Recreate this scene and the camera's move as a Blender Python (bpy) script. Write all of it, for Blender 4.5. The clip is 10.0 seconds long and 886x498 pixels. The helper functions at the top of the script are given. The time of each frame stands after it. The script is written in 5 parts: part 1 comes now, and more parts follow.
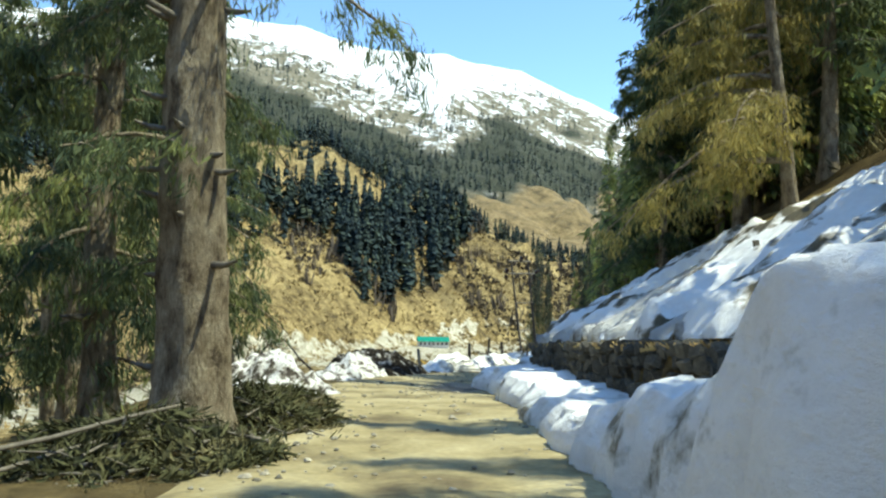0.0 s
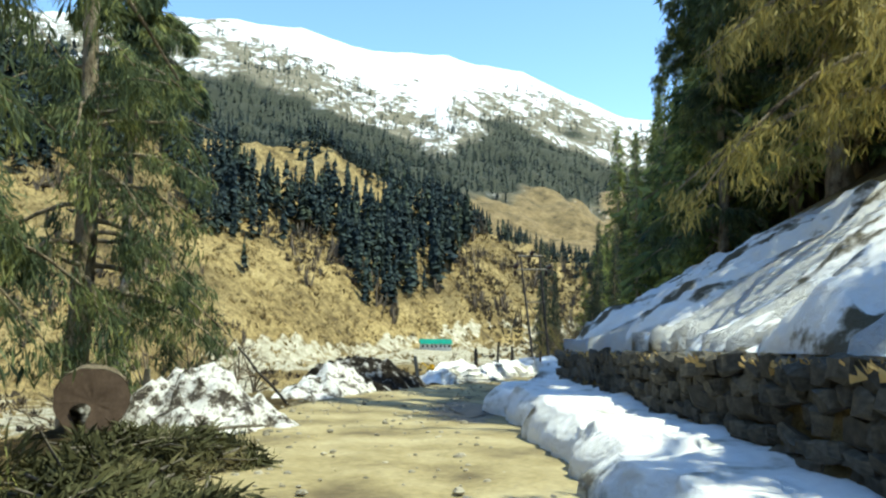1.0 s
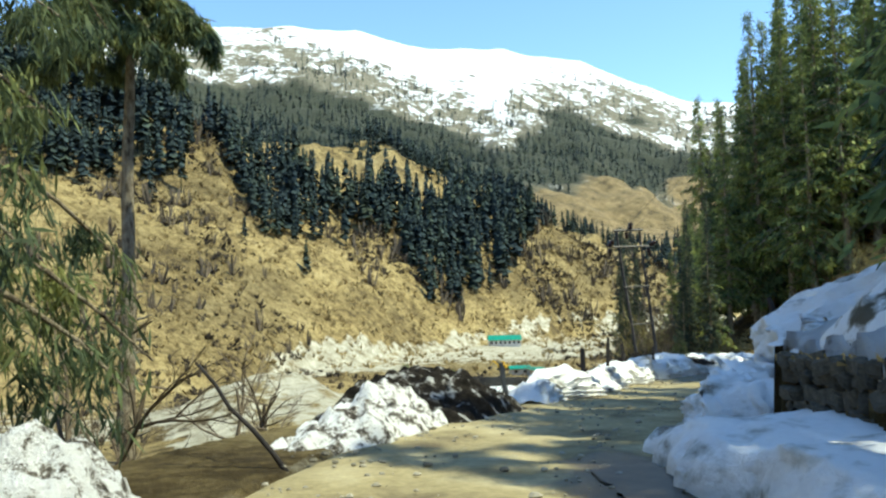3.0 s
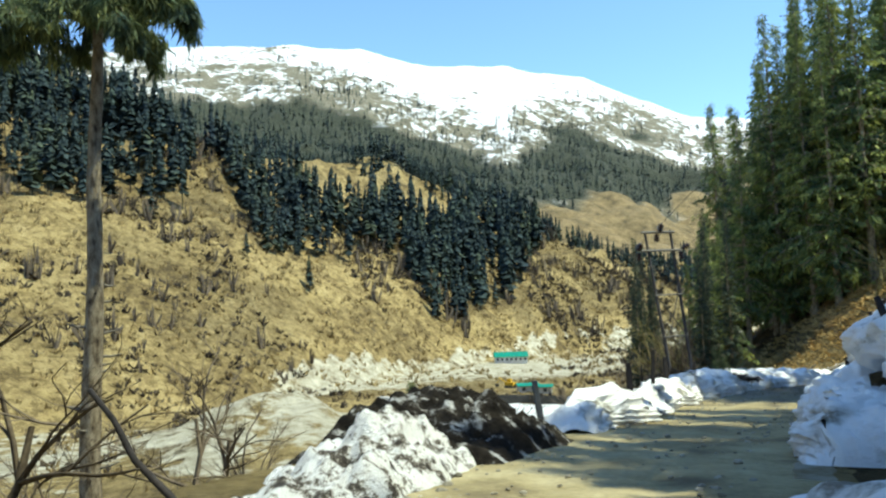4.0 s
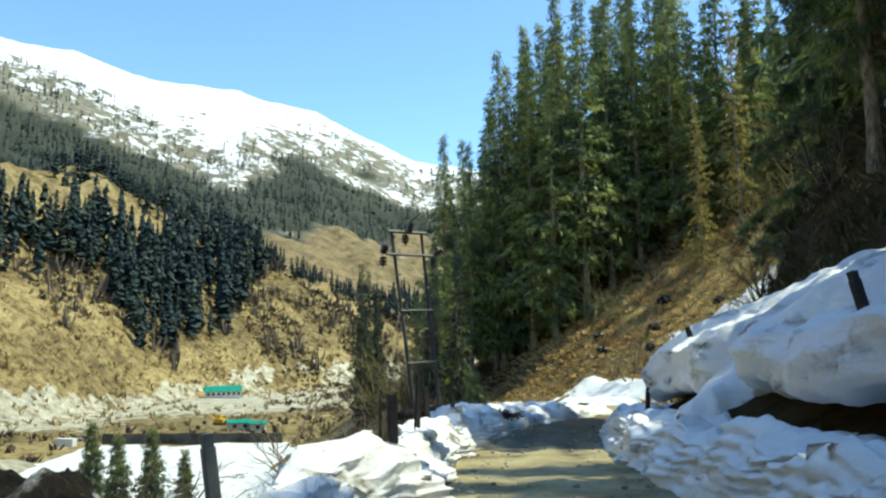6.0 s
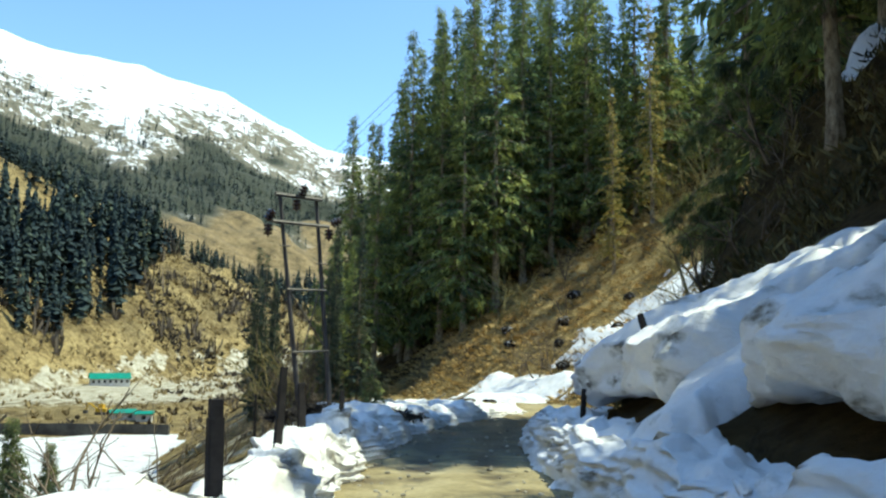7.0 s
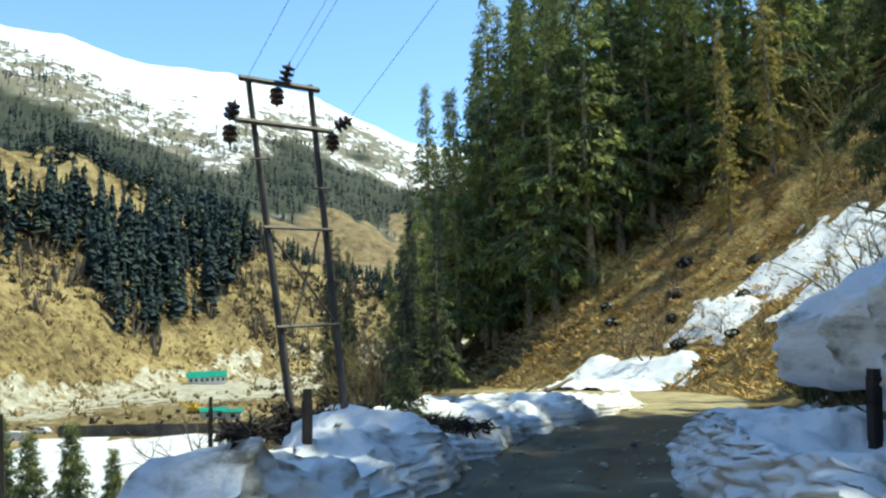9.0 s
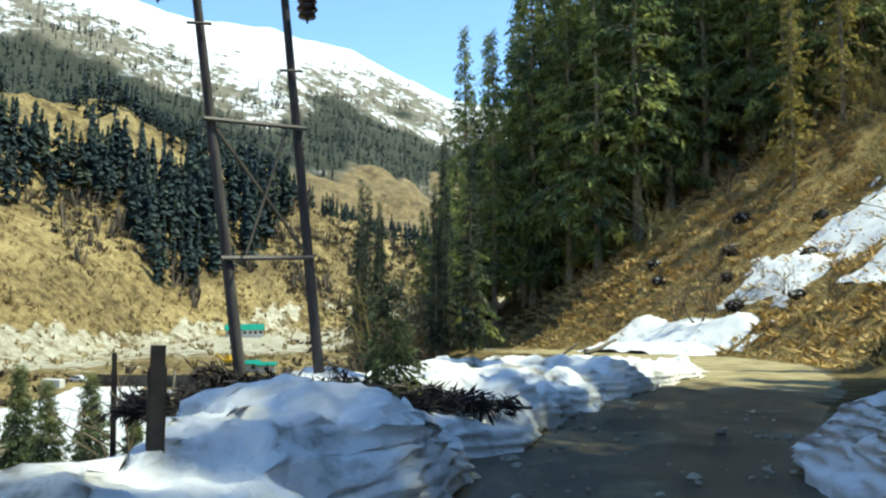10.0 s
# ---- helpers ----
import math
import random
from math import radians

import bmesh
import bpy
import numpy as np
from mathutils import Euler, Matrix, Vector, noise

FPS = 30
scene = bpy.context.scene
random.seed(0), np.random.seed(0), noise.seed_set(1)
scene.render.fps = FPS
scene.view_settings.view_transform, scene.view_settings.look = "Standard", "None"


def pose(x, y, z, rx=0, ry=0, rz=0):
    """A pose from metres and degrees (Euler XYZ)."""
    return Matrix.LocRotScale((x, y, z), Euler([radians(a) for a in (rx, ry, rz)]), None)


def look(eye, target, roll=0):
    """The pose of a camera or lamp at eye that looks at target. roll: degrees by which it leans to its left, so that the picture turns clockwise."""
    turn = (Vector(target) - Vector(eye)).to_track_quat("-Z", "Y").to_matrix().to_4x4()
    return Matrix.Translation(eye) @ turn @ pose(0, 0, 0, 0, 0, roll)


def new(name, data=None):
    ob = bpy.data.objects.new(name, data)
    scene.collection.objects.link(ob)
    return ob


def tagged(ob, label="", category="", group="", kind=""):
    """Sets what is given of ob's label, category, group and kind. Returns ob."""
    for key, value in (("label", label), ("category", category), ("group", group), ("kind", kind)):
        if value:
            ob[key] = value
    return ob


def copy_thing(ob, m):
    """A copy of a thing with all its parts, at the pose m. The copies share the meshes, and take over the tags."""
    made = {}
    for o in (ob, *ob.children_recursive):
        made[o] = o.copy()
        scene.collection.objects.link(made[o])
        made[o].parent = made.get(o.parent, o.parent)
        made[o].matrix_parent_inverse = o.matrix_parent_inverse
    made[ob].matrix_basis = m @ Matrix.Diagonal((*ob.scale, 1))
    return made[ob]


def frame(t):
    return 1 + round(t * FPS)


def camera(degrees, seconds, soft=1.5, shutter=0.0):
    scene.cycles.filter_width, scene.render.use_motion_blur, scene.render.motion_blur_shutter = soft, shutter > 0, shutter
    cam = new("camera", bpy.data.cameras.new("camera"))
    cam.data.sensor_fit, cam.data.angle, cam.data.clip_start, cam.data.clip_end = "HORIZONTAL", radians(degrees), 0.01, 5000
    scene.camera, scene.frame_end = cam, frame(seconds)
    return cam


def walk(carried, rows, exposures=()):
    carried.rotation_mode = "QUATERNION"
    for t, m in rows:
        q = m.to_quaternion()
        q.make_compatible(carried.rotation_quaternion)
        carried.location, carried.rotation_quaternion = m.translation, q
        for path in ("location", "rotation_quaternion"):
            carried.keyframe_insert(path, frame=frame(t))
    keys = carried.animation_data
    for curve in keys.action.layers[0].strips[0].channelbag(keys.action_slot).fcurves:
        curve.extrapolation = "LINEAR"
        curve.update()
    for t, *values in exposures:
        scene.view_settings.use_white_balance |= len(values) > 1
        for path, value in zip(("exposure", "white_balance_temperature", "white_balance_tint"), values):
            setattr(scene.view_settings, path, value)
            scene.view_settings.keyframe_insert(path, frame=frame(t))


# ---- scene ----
cam = camera(59.7, 10.0, soft=2.3)
METRES, EYE, TILT, LEAN, TURN = 60.0, 1.6, 4.0, -1.0, 0.0
ROWS = [
    (0.0, 0.0, 0.0, 0.0, -0.0, 0.0, 0.0),
    (0.5, -0.0001, 0.063, -0.0061, 0.05, 0.37, 0.09),
    (1.0, 0.0008, 0.1223, -0.0117, 0.17, 0.15, 0.32),
    (1.5, 0.0013, 0.1707, -0.0166, 0.85, -0.7, 1.08),
    (2.0, -0.0024, 0.2228, -0.022, 2.38, -0.87, 2.19),
    (2.5, -0.0091, 0.268, -0.0265, 4.33, -0.48, 2.17),
    (4.0, -0.0311, 0.398, -0.0433, 5.15, 1.32, 3.09),
    (4.5, -0.0348, 0.439, -0.0494, 1.79, 1.99, 3.55),
    (5.0, -0.035, 0.4903, -0.0565, -3.6, 2.35, 3.24),
    (5.5, -0.0304, 0.5362, -0.0625, -9.27, 3.49, 2.15),
    (6.0, -0.0193, 0.5881, -0.0692, -15.21, 3.16, 0.62),
    (7.5, 0.0337, 0.7217, -0.0846, -23.52, 2.76, -1.06),
    (8.0, 0.0571, 0.7706, -0.0923, -23.91, 3.55, 0.05),
    (8.5, 0.0768, 0.8157, -0.0988, -20.3, 2.89, 0.63),
    (9.0, 0.0982, 0.8676, -0.1059, -15.36, 1.89, 1.34),
    (9.5, 0.1158, 0.9085, -0.1131, -13.8, 0.5, 0.94),
    (10.0, 0.1318, 0.9585, -0.1195, -12.42, -1.11, 0.35),
]
walk(cam, [(t, pose(0, 0, EYE, TILT, LEAN, TURN) @ pose(METRES * x, METRES * y, METRES * z, 90 + pitch, roll, yaw)) for t, x, y, z, yaw, pitch, roll in ROWS],
     exposures=[(0.0, 0.46, 6150, -4), (3.0, 0.43, 6150, -4), (5.0, 0.32, 6050, -5), (10.0, 0.41, 6150, -4)])

# ---- world, sun, exposure ----
SUN_AZ, SUN_EL = 101.0, 63.0          # degrees clockwise from +y, degrees above the horizon
world = bpy.data.worlds.new("sky")
scene.world = world
world.use_nodes = True
_wn = world.node_tree.nodes
_sky = _wn.new("ShaderNodeTexSky")
_sky.sky_type = "NISHITA"
_sky.sun_disc = False
_sky.sun_elevation, _sky.sun_rotation = radians(SUN_EL), radians(SUN_AZ)
_sky.altitude, _sky.air_density, _sky.dust_density, _sky.ozone_density = 2400, 0.9, 0.25, 2.6
world.node_tree.links.new(_sky.outputs[0], _wn["Background"].inputs[0])
_wn["Background"].inputs[1].default_value = 0.29
sun = new("sun", bpy.data.lights.new("sun", "SUN"))
sun.data.energy, sun.data.angle, sun.data.color = 5.2, radians(0.5), (1.0, 0.915, 0.70)
_az, _el = radians(SUN_AZ), radians(SUN_EL)
sun.matrix_world = look((0, 0, 60), Vector((0, 0, 60)) - Vector((math.sin(_az) * math.cos(_el), math.cos(_az) * math.cos(_el), math.sin(_el))))


# ---- materials ----
def ramp_node(nt, stops):
    r = nt.nodes.new("ShaderNodeValToRGB")
    el = r.color_ramp.elements
    while len(el) < len(stops):
        el.new(0.5)
    for e, (p, c) in zip(el, stops):
        e.position, e.color = p, (*c, 1)
    return r


def noise_node(nt, scale, detail=6, rough=0.6, stretch=None, distortion=0.0):
    n = nt.nodes.new("ShaderNodeTexNoise")
    n.inputs["Scale"].default_value, n.inputs["Detail"].default_value = scale, detail
    n.inputs["Roughness"].default_value, n.inputs["Distortion"].default_value = rough, distortion
    co = nt.nodes.new("ShaderNodeTexCoord")
    if stretch:
        mp = nt.nodes.new("ShaderNodeMapping")
        mp.inputs["Scale"].default_value = stretch
        nt.links.new(co.outputs["Object"], mp.inputs[0])
        nt.links.new(mp.outputs[0], n.inputs["Vector"])
    else:
        nt.links.new(co.outputs["Object"], n.inputs["Vector"])
    return n


def mix_node(nt, kind, fac, a, b):
    m = nt.nodes.new("ShaderNodeMix")
    m.data_type, m.blend_type = "RGBA", kind
    for sock, v in ((m.inputs[0], fac), (m.inputs[6], a), (m.inputs[7], b)):
        if hasattr(v, "is_output"):
            nt.links.new(v, sock)
        elif isinstance(v, tuple):
            sock.default_value = (*v, 1)
        else:
            sock.default_value = v
    return m.outputs[2]


def begin(name, rough=0.9, spec=0.3):
    m = bpy.data.materials.new(name)
    m.use_nodes = True
    nt = m.node_tree
    b = nt.nodes["Principled BSDF"]
    b.inputs["Roughness"].default_value = rough
    b.inputs["Specular IOR Level"].default_value = spec
    return m, nt, b


def bump(nt, b, height, strength, dist):
    k = nt.nodes.new("ShaderNodeBump")
    k.inputs["Strength"].default_value, k.inputs["Distance"].default_value = strength, dist
    nt.links.new(height, k.inputs["Height"])
    nt.links.new(k.outputs[0], b.inputs["Normal"])


def surface(name, stops, scale, fine=8.0, fine_amt=0.5, rough=0.9, spec=0.25, bump_amt=0.6, bump_dist=0.05, stretch=None, island=0.0, objvar=0.0, detail=5, grit=0.6):
    """A surface with broad patches from stops, a finer grain laid over it, and relief."""
    m, nt, b = begin(name, rough, spec)
    n1 = noise_node(nt, scale, detail, grit, stretch)
    n2 = noise_node(nt, scale * fine, 8, 0.7, stretch)
    r1 = ramp_node(nt, stops)
    nt.links.new(n1.outputs[0], r1.inputs[0])
    r2 = ramp_node(nt, [(0.3, (0.35, 0.35, 0.35)), (0.7, (1.0, 1.0, 1.0))])
    nt.links.new(n2.outputs[0], r2.inputs[0])
    col = mix_node(nt, "MULTIPLY", fine_amt, r1.outputs[0], r2.outputs[0])
    if island or objvar:
        src = nt.nodes.new("ShaderNodeNewGeometry").outputs["Random Per Island"] if island else nt.nodes.new("ShaderNodeObjectInfo").outputs["Random"]
        r3 = ramp_node(nt, [(0.0, (0.45, 0.45, 0.45)), (1.0, (1.35, 1.35, 1.35))])
        nt.links.new(src, r3.inputs[0])
        col = mix_node(nt, "MULTIPLY", max(island, objvar), col, r3.outputs[0])
    nt.links.new(col, b.inputs["Base Color"])
    if bump_amt:
        bump(nt, b, n2.outputs[0], bump_amt, bump_dist)
    return m


M_ROAD = surface("dirt_road", [(0.3, (0.17, 0.135, 0.075)), (0.48, (0.36, 0.30, 0.155)), (0.68, (0.50, 0.43, 0.25))], 0.6, 14, 0.6, 0.9, 0.2, 0.6, 0.03)


def wet_shade_road(m):
    """Darkens and smooths the dirt, for wet and painted shade, where the attribute 'wet' and a noise say so."""
    nt = m.node_tree
    L, b = nt.links.new, nt.nodes["Principled BSDF"]
    at = nt.nodes.new("ShaderNodeAttribute")
    at.attribute_name = "wet"
    n = noise_node(nt, 0.9, 6, 0.65, (1.0, 1.0, 1.0))
    a = nt.nodes.new("ShaderNodeMath"); a.operation = "ADD"
    L(at.outputs["Fac"], a.inputs[0]); L(n.outputs[0], a.inputs[1])
    mr = nt.nodes.new("ShaderNodeMapRange")
    mr.inputs["From Min"].default_value, mr.inputs["From Max"].default_value = 0.88, 1.12
    L(a.outputs[0], mr.inputs["Value"])
    old = b.inputs["Base Color"].links[0].from_socket
    L(mix_node(nt, "MIX", mr.outputs[0], old, mix_node(nt, "MULTIPLY", 1.0, old, (0.26, 0.24, 0.23))), b.inputs["Base Color"])
    r = nt.nodes.new("ShaderNodeMapRange")
    r.inputs["To Min"].default_value, r.inputs["To Max"].default_value = 0.9, 0.42
    L(mr.outputs[0], r.inputs["Value"])
    L(r.outputs[0], b.inputs["Roughness"])


wet_shade_road(M_ROAD)
M_SNOW = surface("snow", [(0.25, (0.66, 0.68, 0.70)), (0.5, (0.86, 0.87, 0.87)), (0.75, (0.92, 0.92, 0.90))], 0.9, 9, 0.16, 0.6, 0.3, 0.55, 0.12)
M_PLOUGHED = surface("ploughed_snow", [(0.31, (0.20, 0.18, 0.14)), (0.37, (0.58, 0.58, 0.54)), (0.44, (0.88, 0.88, 0.87)), (0.7, (0.94, 0.94, 0.92))], 0.95, 7, 0.15, 0.65, 0.3, 0.7, 0.12, stretch=(0.9, 0.9, 1.4))
M_DIRTY_SNOW = surface("dirty_snow", [(0.435, (0.045, 0.036, 0.028)), (0.475, (0.28, 0.25, 0.20)), (0.505, (0.90, 0.90, 0.88))], 1.9, 5, 0.25, 0.7, 0.3, 1.0, 0.12, detail=10, grit=0.82)
M_PATCHY_SNOW = surface("patchy_old_snow", [(0.40, (0.10, 0.085, 0.05)), (0.44, (0.45, 0.42, 0.36)), (0.475, (0.90, 0.90, 0.88))], 0.95, 7, 0.15, 0.7, 0.3, 0.7, 0.12, stretch=(0.7, 1.0, 1.0))
M_DARK_SOIL = surface("dark_soil", [(0.38, (0.014, 0.012, 0.010)), (0.55, (0.042, 0.035, 0.027)), (0.60, (0.30, 0.29, 0.27)), (0.66, (0.7, 0.7, 0.68))], 2.4, 6, 0.6, 0.95, 0.1, 0.9, 0.12)
M_STONE = surface("wall_stone", [(0.3, (0.06, 0.055, 0.042)), (0.55, (0.13, 0.118, 0.09)), (0.75, (0.22, 0.195, 0.145))], 3.0, 7, 0.6, 0.9, 0.25, 0.7, 0.03, objvar=0.6)
M_BARK = surface("bark", [(0.3, (0.08, 0.06, 0.045)), (0.44, (0.34, 0.275, 0.185)), (0.62, (0.60, 0.51, 0.36))], 1.9, 6, 0.8, 0.95, 0.1, 1.0, 0.14, stretch=(2.2, 2.2, 0.9))
M_TWIG = surface("bare_twigs", [(0.3, (0.10, 0.08, 0.06)), (0.7, (0.24, 0.19, 0.13))], 3.0, 4, 0.4, 0.9, 0.1, 0.0)
M_NEEDLE = surface("cedar_needles", [(0.3, (0.05, 0.085, 0.07)), (0.52, (0.17, 0.21, 0.09)), (0.70, (0.46, 0.47, 0.15))], 0.7, 6, 0.5, 0.7, 0.2, 0.0, island=0.85)
# brighter copy of the cedar needles, with sunlit yellow put into the colour
M_NEEDLE_FIR_LIT = surface("sunlit_fir_needles", [(0.3, (0.05, 0.085, 0.075)), (0.45, (0.17, 0.235, 0.095)), (0.61, (0.50, 0.54, 0.16))], 0.35, 6, 0.45, 0.7, 0.2, 0.0, island=0.85)
def leafy(m, amount=0.42):
    """Lets some light through thin needles."""
    nt = m.node_tree
    b = nt.nodes["Principled BSDF"]
    tr, mx = nt.nodes.new("ShaderNodeBsdfTranslucent"), nt.nodes.new("ShaderNodeMixShader")
    nt.links.new(b.inputs["Base Color"].links[0].from_socket, tr.inputs["Color"])
    mx.inputs[0].default_value = amount
    nt.links.new(b.outputs[0], mx.inputs[1])
    nt.links.new(tr.outputs[0], mx.inputs[2])
    nt.links.new(mx.outputs[0], nt.nodes["Material Output"].inputs["Surface"])
    return m


leafy(M_NEEDLE)
leafy(M_NEEDLE_FIR_LIT, 0.45)
# the navy haze over distant trees is put into this bluish colour
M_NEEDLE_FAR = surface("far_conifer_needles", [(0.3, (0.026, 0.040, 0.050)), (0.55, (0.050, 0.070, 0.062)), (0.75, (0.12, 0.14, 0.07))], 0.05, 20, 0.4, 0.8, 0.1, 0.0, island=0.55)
# sunlight on the boughs is put into this yellow needle colour
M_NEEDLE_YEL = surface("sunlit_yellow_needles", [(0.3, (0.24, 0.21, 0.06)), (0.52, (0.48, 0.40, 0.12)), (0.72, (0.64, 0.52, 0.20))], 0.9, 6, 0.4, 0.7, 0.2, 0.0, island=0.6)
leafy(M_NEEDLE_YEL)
M_BRUSH = surface("cut_brush", [(0.3, (0.045, 0.05, 0.022)), (0.55, (0.10, 0.10, 0.045)), (0.75, (0.19, 0.16, 0.08))], 1.2, 6, 0.4, 0.8, 0.15, 0.0, island=0.7)
# a darker tone of the weathered pole wood
M_POLE = surface("dark_pole_wood", [(0.3, (0.045, 0.042, 0.045)), (0.7, (0.14, 0.13, 0.125))], 2.0, 7, 0.5, 0.85, 0.2, 0.5, 0.01, stretch=(4, 4, 0.5))
M_WOODPOLE = surface("weathered_pole", [(0.3, (0.10, 0.09, 0.075)), (0.7, (0.26, 0.23, 0.18))], 2.0, 7, 0.5, 0.85, 0.2, 0.5, 0.01, stretch=(4, 4, 0.5))
M_STEEL = surface("rusty_steel", [(0.3, (0.05, 0.045, 0.04)), (0.7, (0.14, 0.12, 0.10))], 4.0, 5, 0.5, 0.6, 0.4, 0.2, 0.01)
M_INSUL = surface("brown_porcelain", [(0.3, (0.035, 0.018, 0.014)), (0.7, (0.06, 0.03, 0.02))], 6.0, 4, 0.2, 0.25, 0.5, 0.0)
M_POST = surface("dark_post_wood", [(0.3, (0.02, 0.018, 0.018)), (0.7, (0.07, 0.06, 0.055))], 3.0, 6, 0.5, 0.9, 0.2, 0.6, 0.01)
M_GREENROOF = surface("green_roof_sheet", [(0.3, (0.005, 0.16, 0.10)), (0.7, (0.01, 0.27, 0.17))], 0.4, 6, 0.25, 0.45, 0.4, 0.0)
M_PLASTER = surface("white_plaster", [(0.3, (0.55, 0.53, 0.47)), (0.7, (0.78, 0.76, 0.70))], 0.4, 6, 0.3, 0.9, 0.2, 0.0)
M_DARKGLASS = surface("dark_window", [(0.3, (0.02, 0.025, 0.03)), (0.7, (0.04, 0.05, 0.06))], 0.5, 4, 0.1, 0.15, 0.5, 0.0)
M_CONCRETE = surface("grey_concrete", [(0.3, (0.13, 0.13, 0.12)), (0.7, (0.26, 0.25, 0.22))], 0.4, 8, 0.4, 0.9, 0.2, 0.4, 0.03)
M_SAWN = surface("sawn_wood", [(0.3, (0.11, 0.078, 0.062)), (0.7, (0.20, 0.145, 0.11))], 1.5, 8, 0.35, 0.9, 0.15, 0.4, 0.01)


def ground_material():
    """Dry grass and earth; the attribute 'cover' holds in red the pale gravel, in green the snow, in blue the forest
    floor and painted shade.
    """
    m, nt, b = begin("dry_grass_ground", 0.95, 0.1)
    L = nt.links.new
    at = nt.nodes.new("ShaderNodeAttribute")
    at.attribute_name = "cover"
    sp = nt.nodes.new("ShaderNodeSeparateColor")
    L(at.outputs["Color"], sp.inputs[0])
    big, mid, fine = noise_node(nt, 0.035, 6, 0.62), noise_node(nt, 0.22, 8, 0.72), noise_node(nt, 2.2, 6, 0.7)
    r = ramp_node(nt, [(0.37, (0.08, 0.062, 0.036)), (0.45, (0.24, 0.185, 0.085)), (0.54, (0.39, 0.31, 0.145)), (0.70, (0.52, 0.43, 0.23))])
    L(mix_node(nt, "MIX", 0.55, big.outputs[0], mid.outputs[0]), r.inputs[0])
    rf = ramp_node(nt, [(0.32, (0.35, 0.33, 0.30)), (0.62, (1.05, 1.05, 1.05))])
    L(fine.outputs[0], rf.inputs[0])
    grass = mix_node(nt, "MULTIPLY", 0.55, r.outputs[0], rf.outputs[0])
    clump, broad = noise_node(nt, 0.42, 9, 0.78), noise_node(nt, 0.016, 5, 0.6)
    rc = ramp_node(nt, [(0.43, (0.26, 0.24, 0.22)), (0.50, (1.0, 1.0, 1.0))])
    L(clump.outputs[0], rc.inputs[0])
    grass = mix_node(nt, "MULTIPLY", 0.6, grass, rc.outputs[0])
    rb = ramp_node(nt, [(0.38, (0.70, 0.68, 0.68)), (0.56, (1.2, 1.15, 1.05))])
    L(broad.outputs[0], rb.inputs[0])
    grass = mix_node(nt, "MULTIPLY", 0.8, grass, rb.outputs[0])
    rp = ramp_node(nt, [(0.35, (0.26, 0.225, 0.145)), (0.65, (0.64, 0.60, 0.46))])
    L(mid.outputs[0], rp.inputs[0])
    rs = ramp_node(nt, [(0.30, (0.20, 0.18, 0.14)), (0.40, (0.80, 0.81, 0.80)), (0.7, (0.92, 0.92, 0.90))])
    L(mid.outputs[0], rs.inputs[0])

    def edge(sock, n, k):
        """A ragged threshold of a mask by noise."""
        a = nt.nodes.new("ShaderNodeMath"); a.operation = "ADD"
        L(sock, a.inputs[0]); L(n.outputs[0], a.inputs[1])
        mr = nt.nodes.new("ShaderNodeMapRange")
        mr.inputs["From Min"].default_value, mr.inputs["From Max"].default_value = 1.0 - k, 1.0 + k
        L(a.outputs[0], mr.inputs["Value"])
        return mr.outputs[0]

    c = mix_node(nt, "MIX", edge(sp.outputs[0], mid, 0.06), grass, rp.outputs[0])
    # blue darkens the grass: forest floor, plus shade painted on the roadside bank
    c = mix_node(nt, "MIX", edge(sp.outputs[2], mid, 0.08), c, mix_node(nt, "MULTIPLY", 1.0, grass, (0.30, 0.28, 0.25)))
    c = mix_node(nt, "MIX", edge(sp.outputs[1], mid, 0.05), c, rs.outputs[0])
    L(c, b.inputs["Base Color"])
    bump(nt, b, clump.outputs[0], 0.9, 1.6)
    return m


M_GROUND = ground_material()


def mountain_material():
    """High snow broken by rock and scrub; 'cover' green is snow, blue is forest, red is brown meadow."""
    m, nt, b = begin("snow_mountain", 0.8, 0.2)
    L = nt.links.new
    at = nt.nodes.new("ShaderNodeAttribute")
    at.attribute_name = "cover"
    sp = nt.nodes.new("ShaderNodeSeparateColor")
    L(at.outputs["Color"], sp.inputs[0])
    big, mid = noise_node(nt, 0.013, 9, 0.72, (1.0, 1.0, 0.45)), noise_node(nt, 0.05, 8, 0.75)
    snowc = ramp_node(nt, [(0.30, (0.62, 0.63, 0.64)), (0.5, (0.86, 0.86, 0.85)), (0.7, (0.92, 0.92, 0.90))])
    L(mid.outputs[0], snowc.inputs[0])
    rock = ramp_node(nt, [(0.3, (0.10, 0.09, 0.06)), (0.7, (0.30, 0.27, 0.19))])
    L(mid.outputs[0], rock.inputs[0])
    a = nt.nodes.new("ShaderNodeMath"); a.operation = "MULTIPLY_ADD"
    L(mid.outputs[0], a.inputs[0]); a.inputs[1].default_value = 0.8
    L(big.outputs[0], a.inputs[2])
    a2 = nt.nodes.new("ShaderNodeMath"); a2.operation = "ADD"
    L(a.outputs[0], a2.inputs[0]); L(sp.outputs[1], a2.inputs[1])
    mr = nt.nodes.new("ShaderNodeMapRange")
    mr.inputs["From Min"].default_value, mr.inputs["From Max"].default_value = 1.39, 1.45
    L(a2.outputs[0], mr.inputs["Value"])
    c = mix_node(nt, "MIX", mr.outputs[0], rock.outputs[0], snowc.outputs[0])
    brown = ramp_node(nt, [(0.35, (0.09, 0.07, 0.035)), (0.52, (0.24, 0.175, 0.08)), (0.7, (0.36, 0.27, 0.13))])
    L(mid.outputs[0], brown.inputs[0])
    c = mix_node(nt, "MIX", sp.outputs[0], c, brown.outputs[0])
    c = mix_node(nt, "MIX", sp.outputs[2], c, (0.05, 0.055, 0.035))
    L(c, b.inputs["Base Color"])
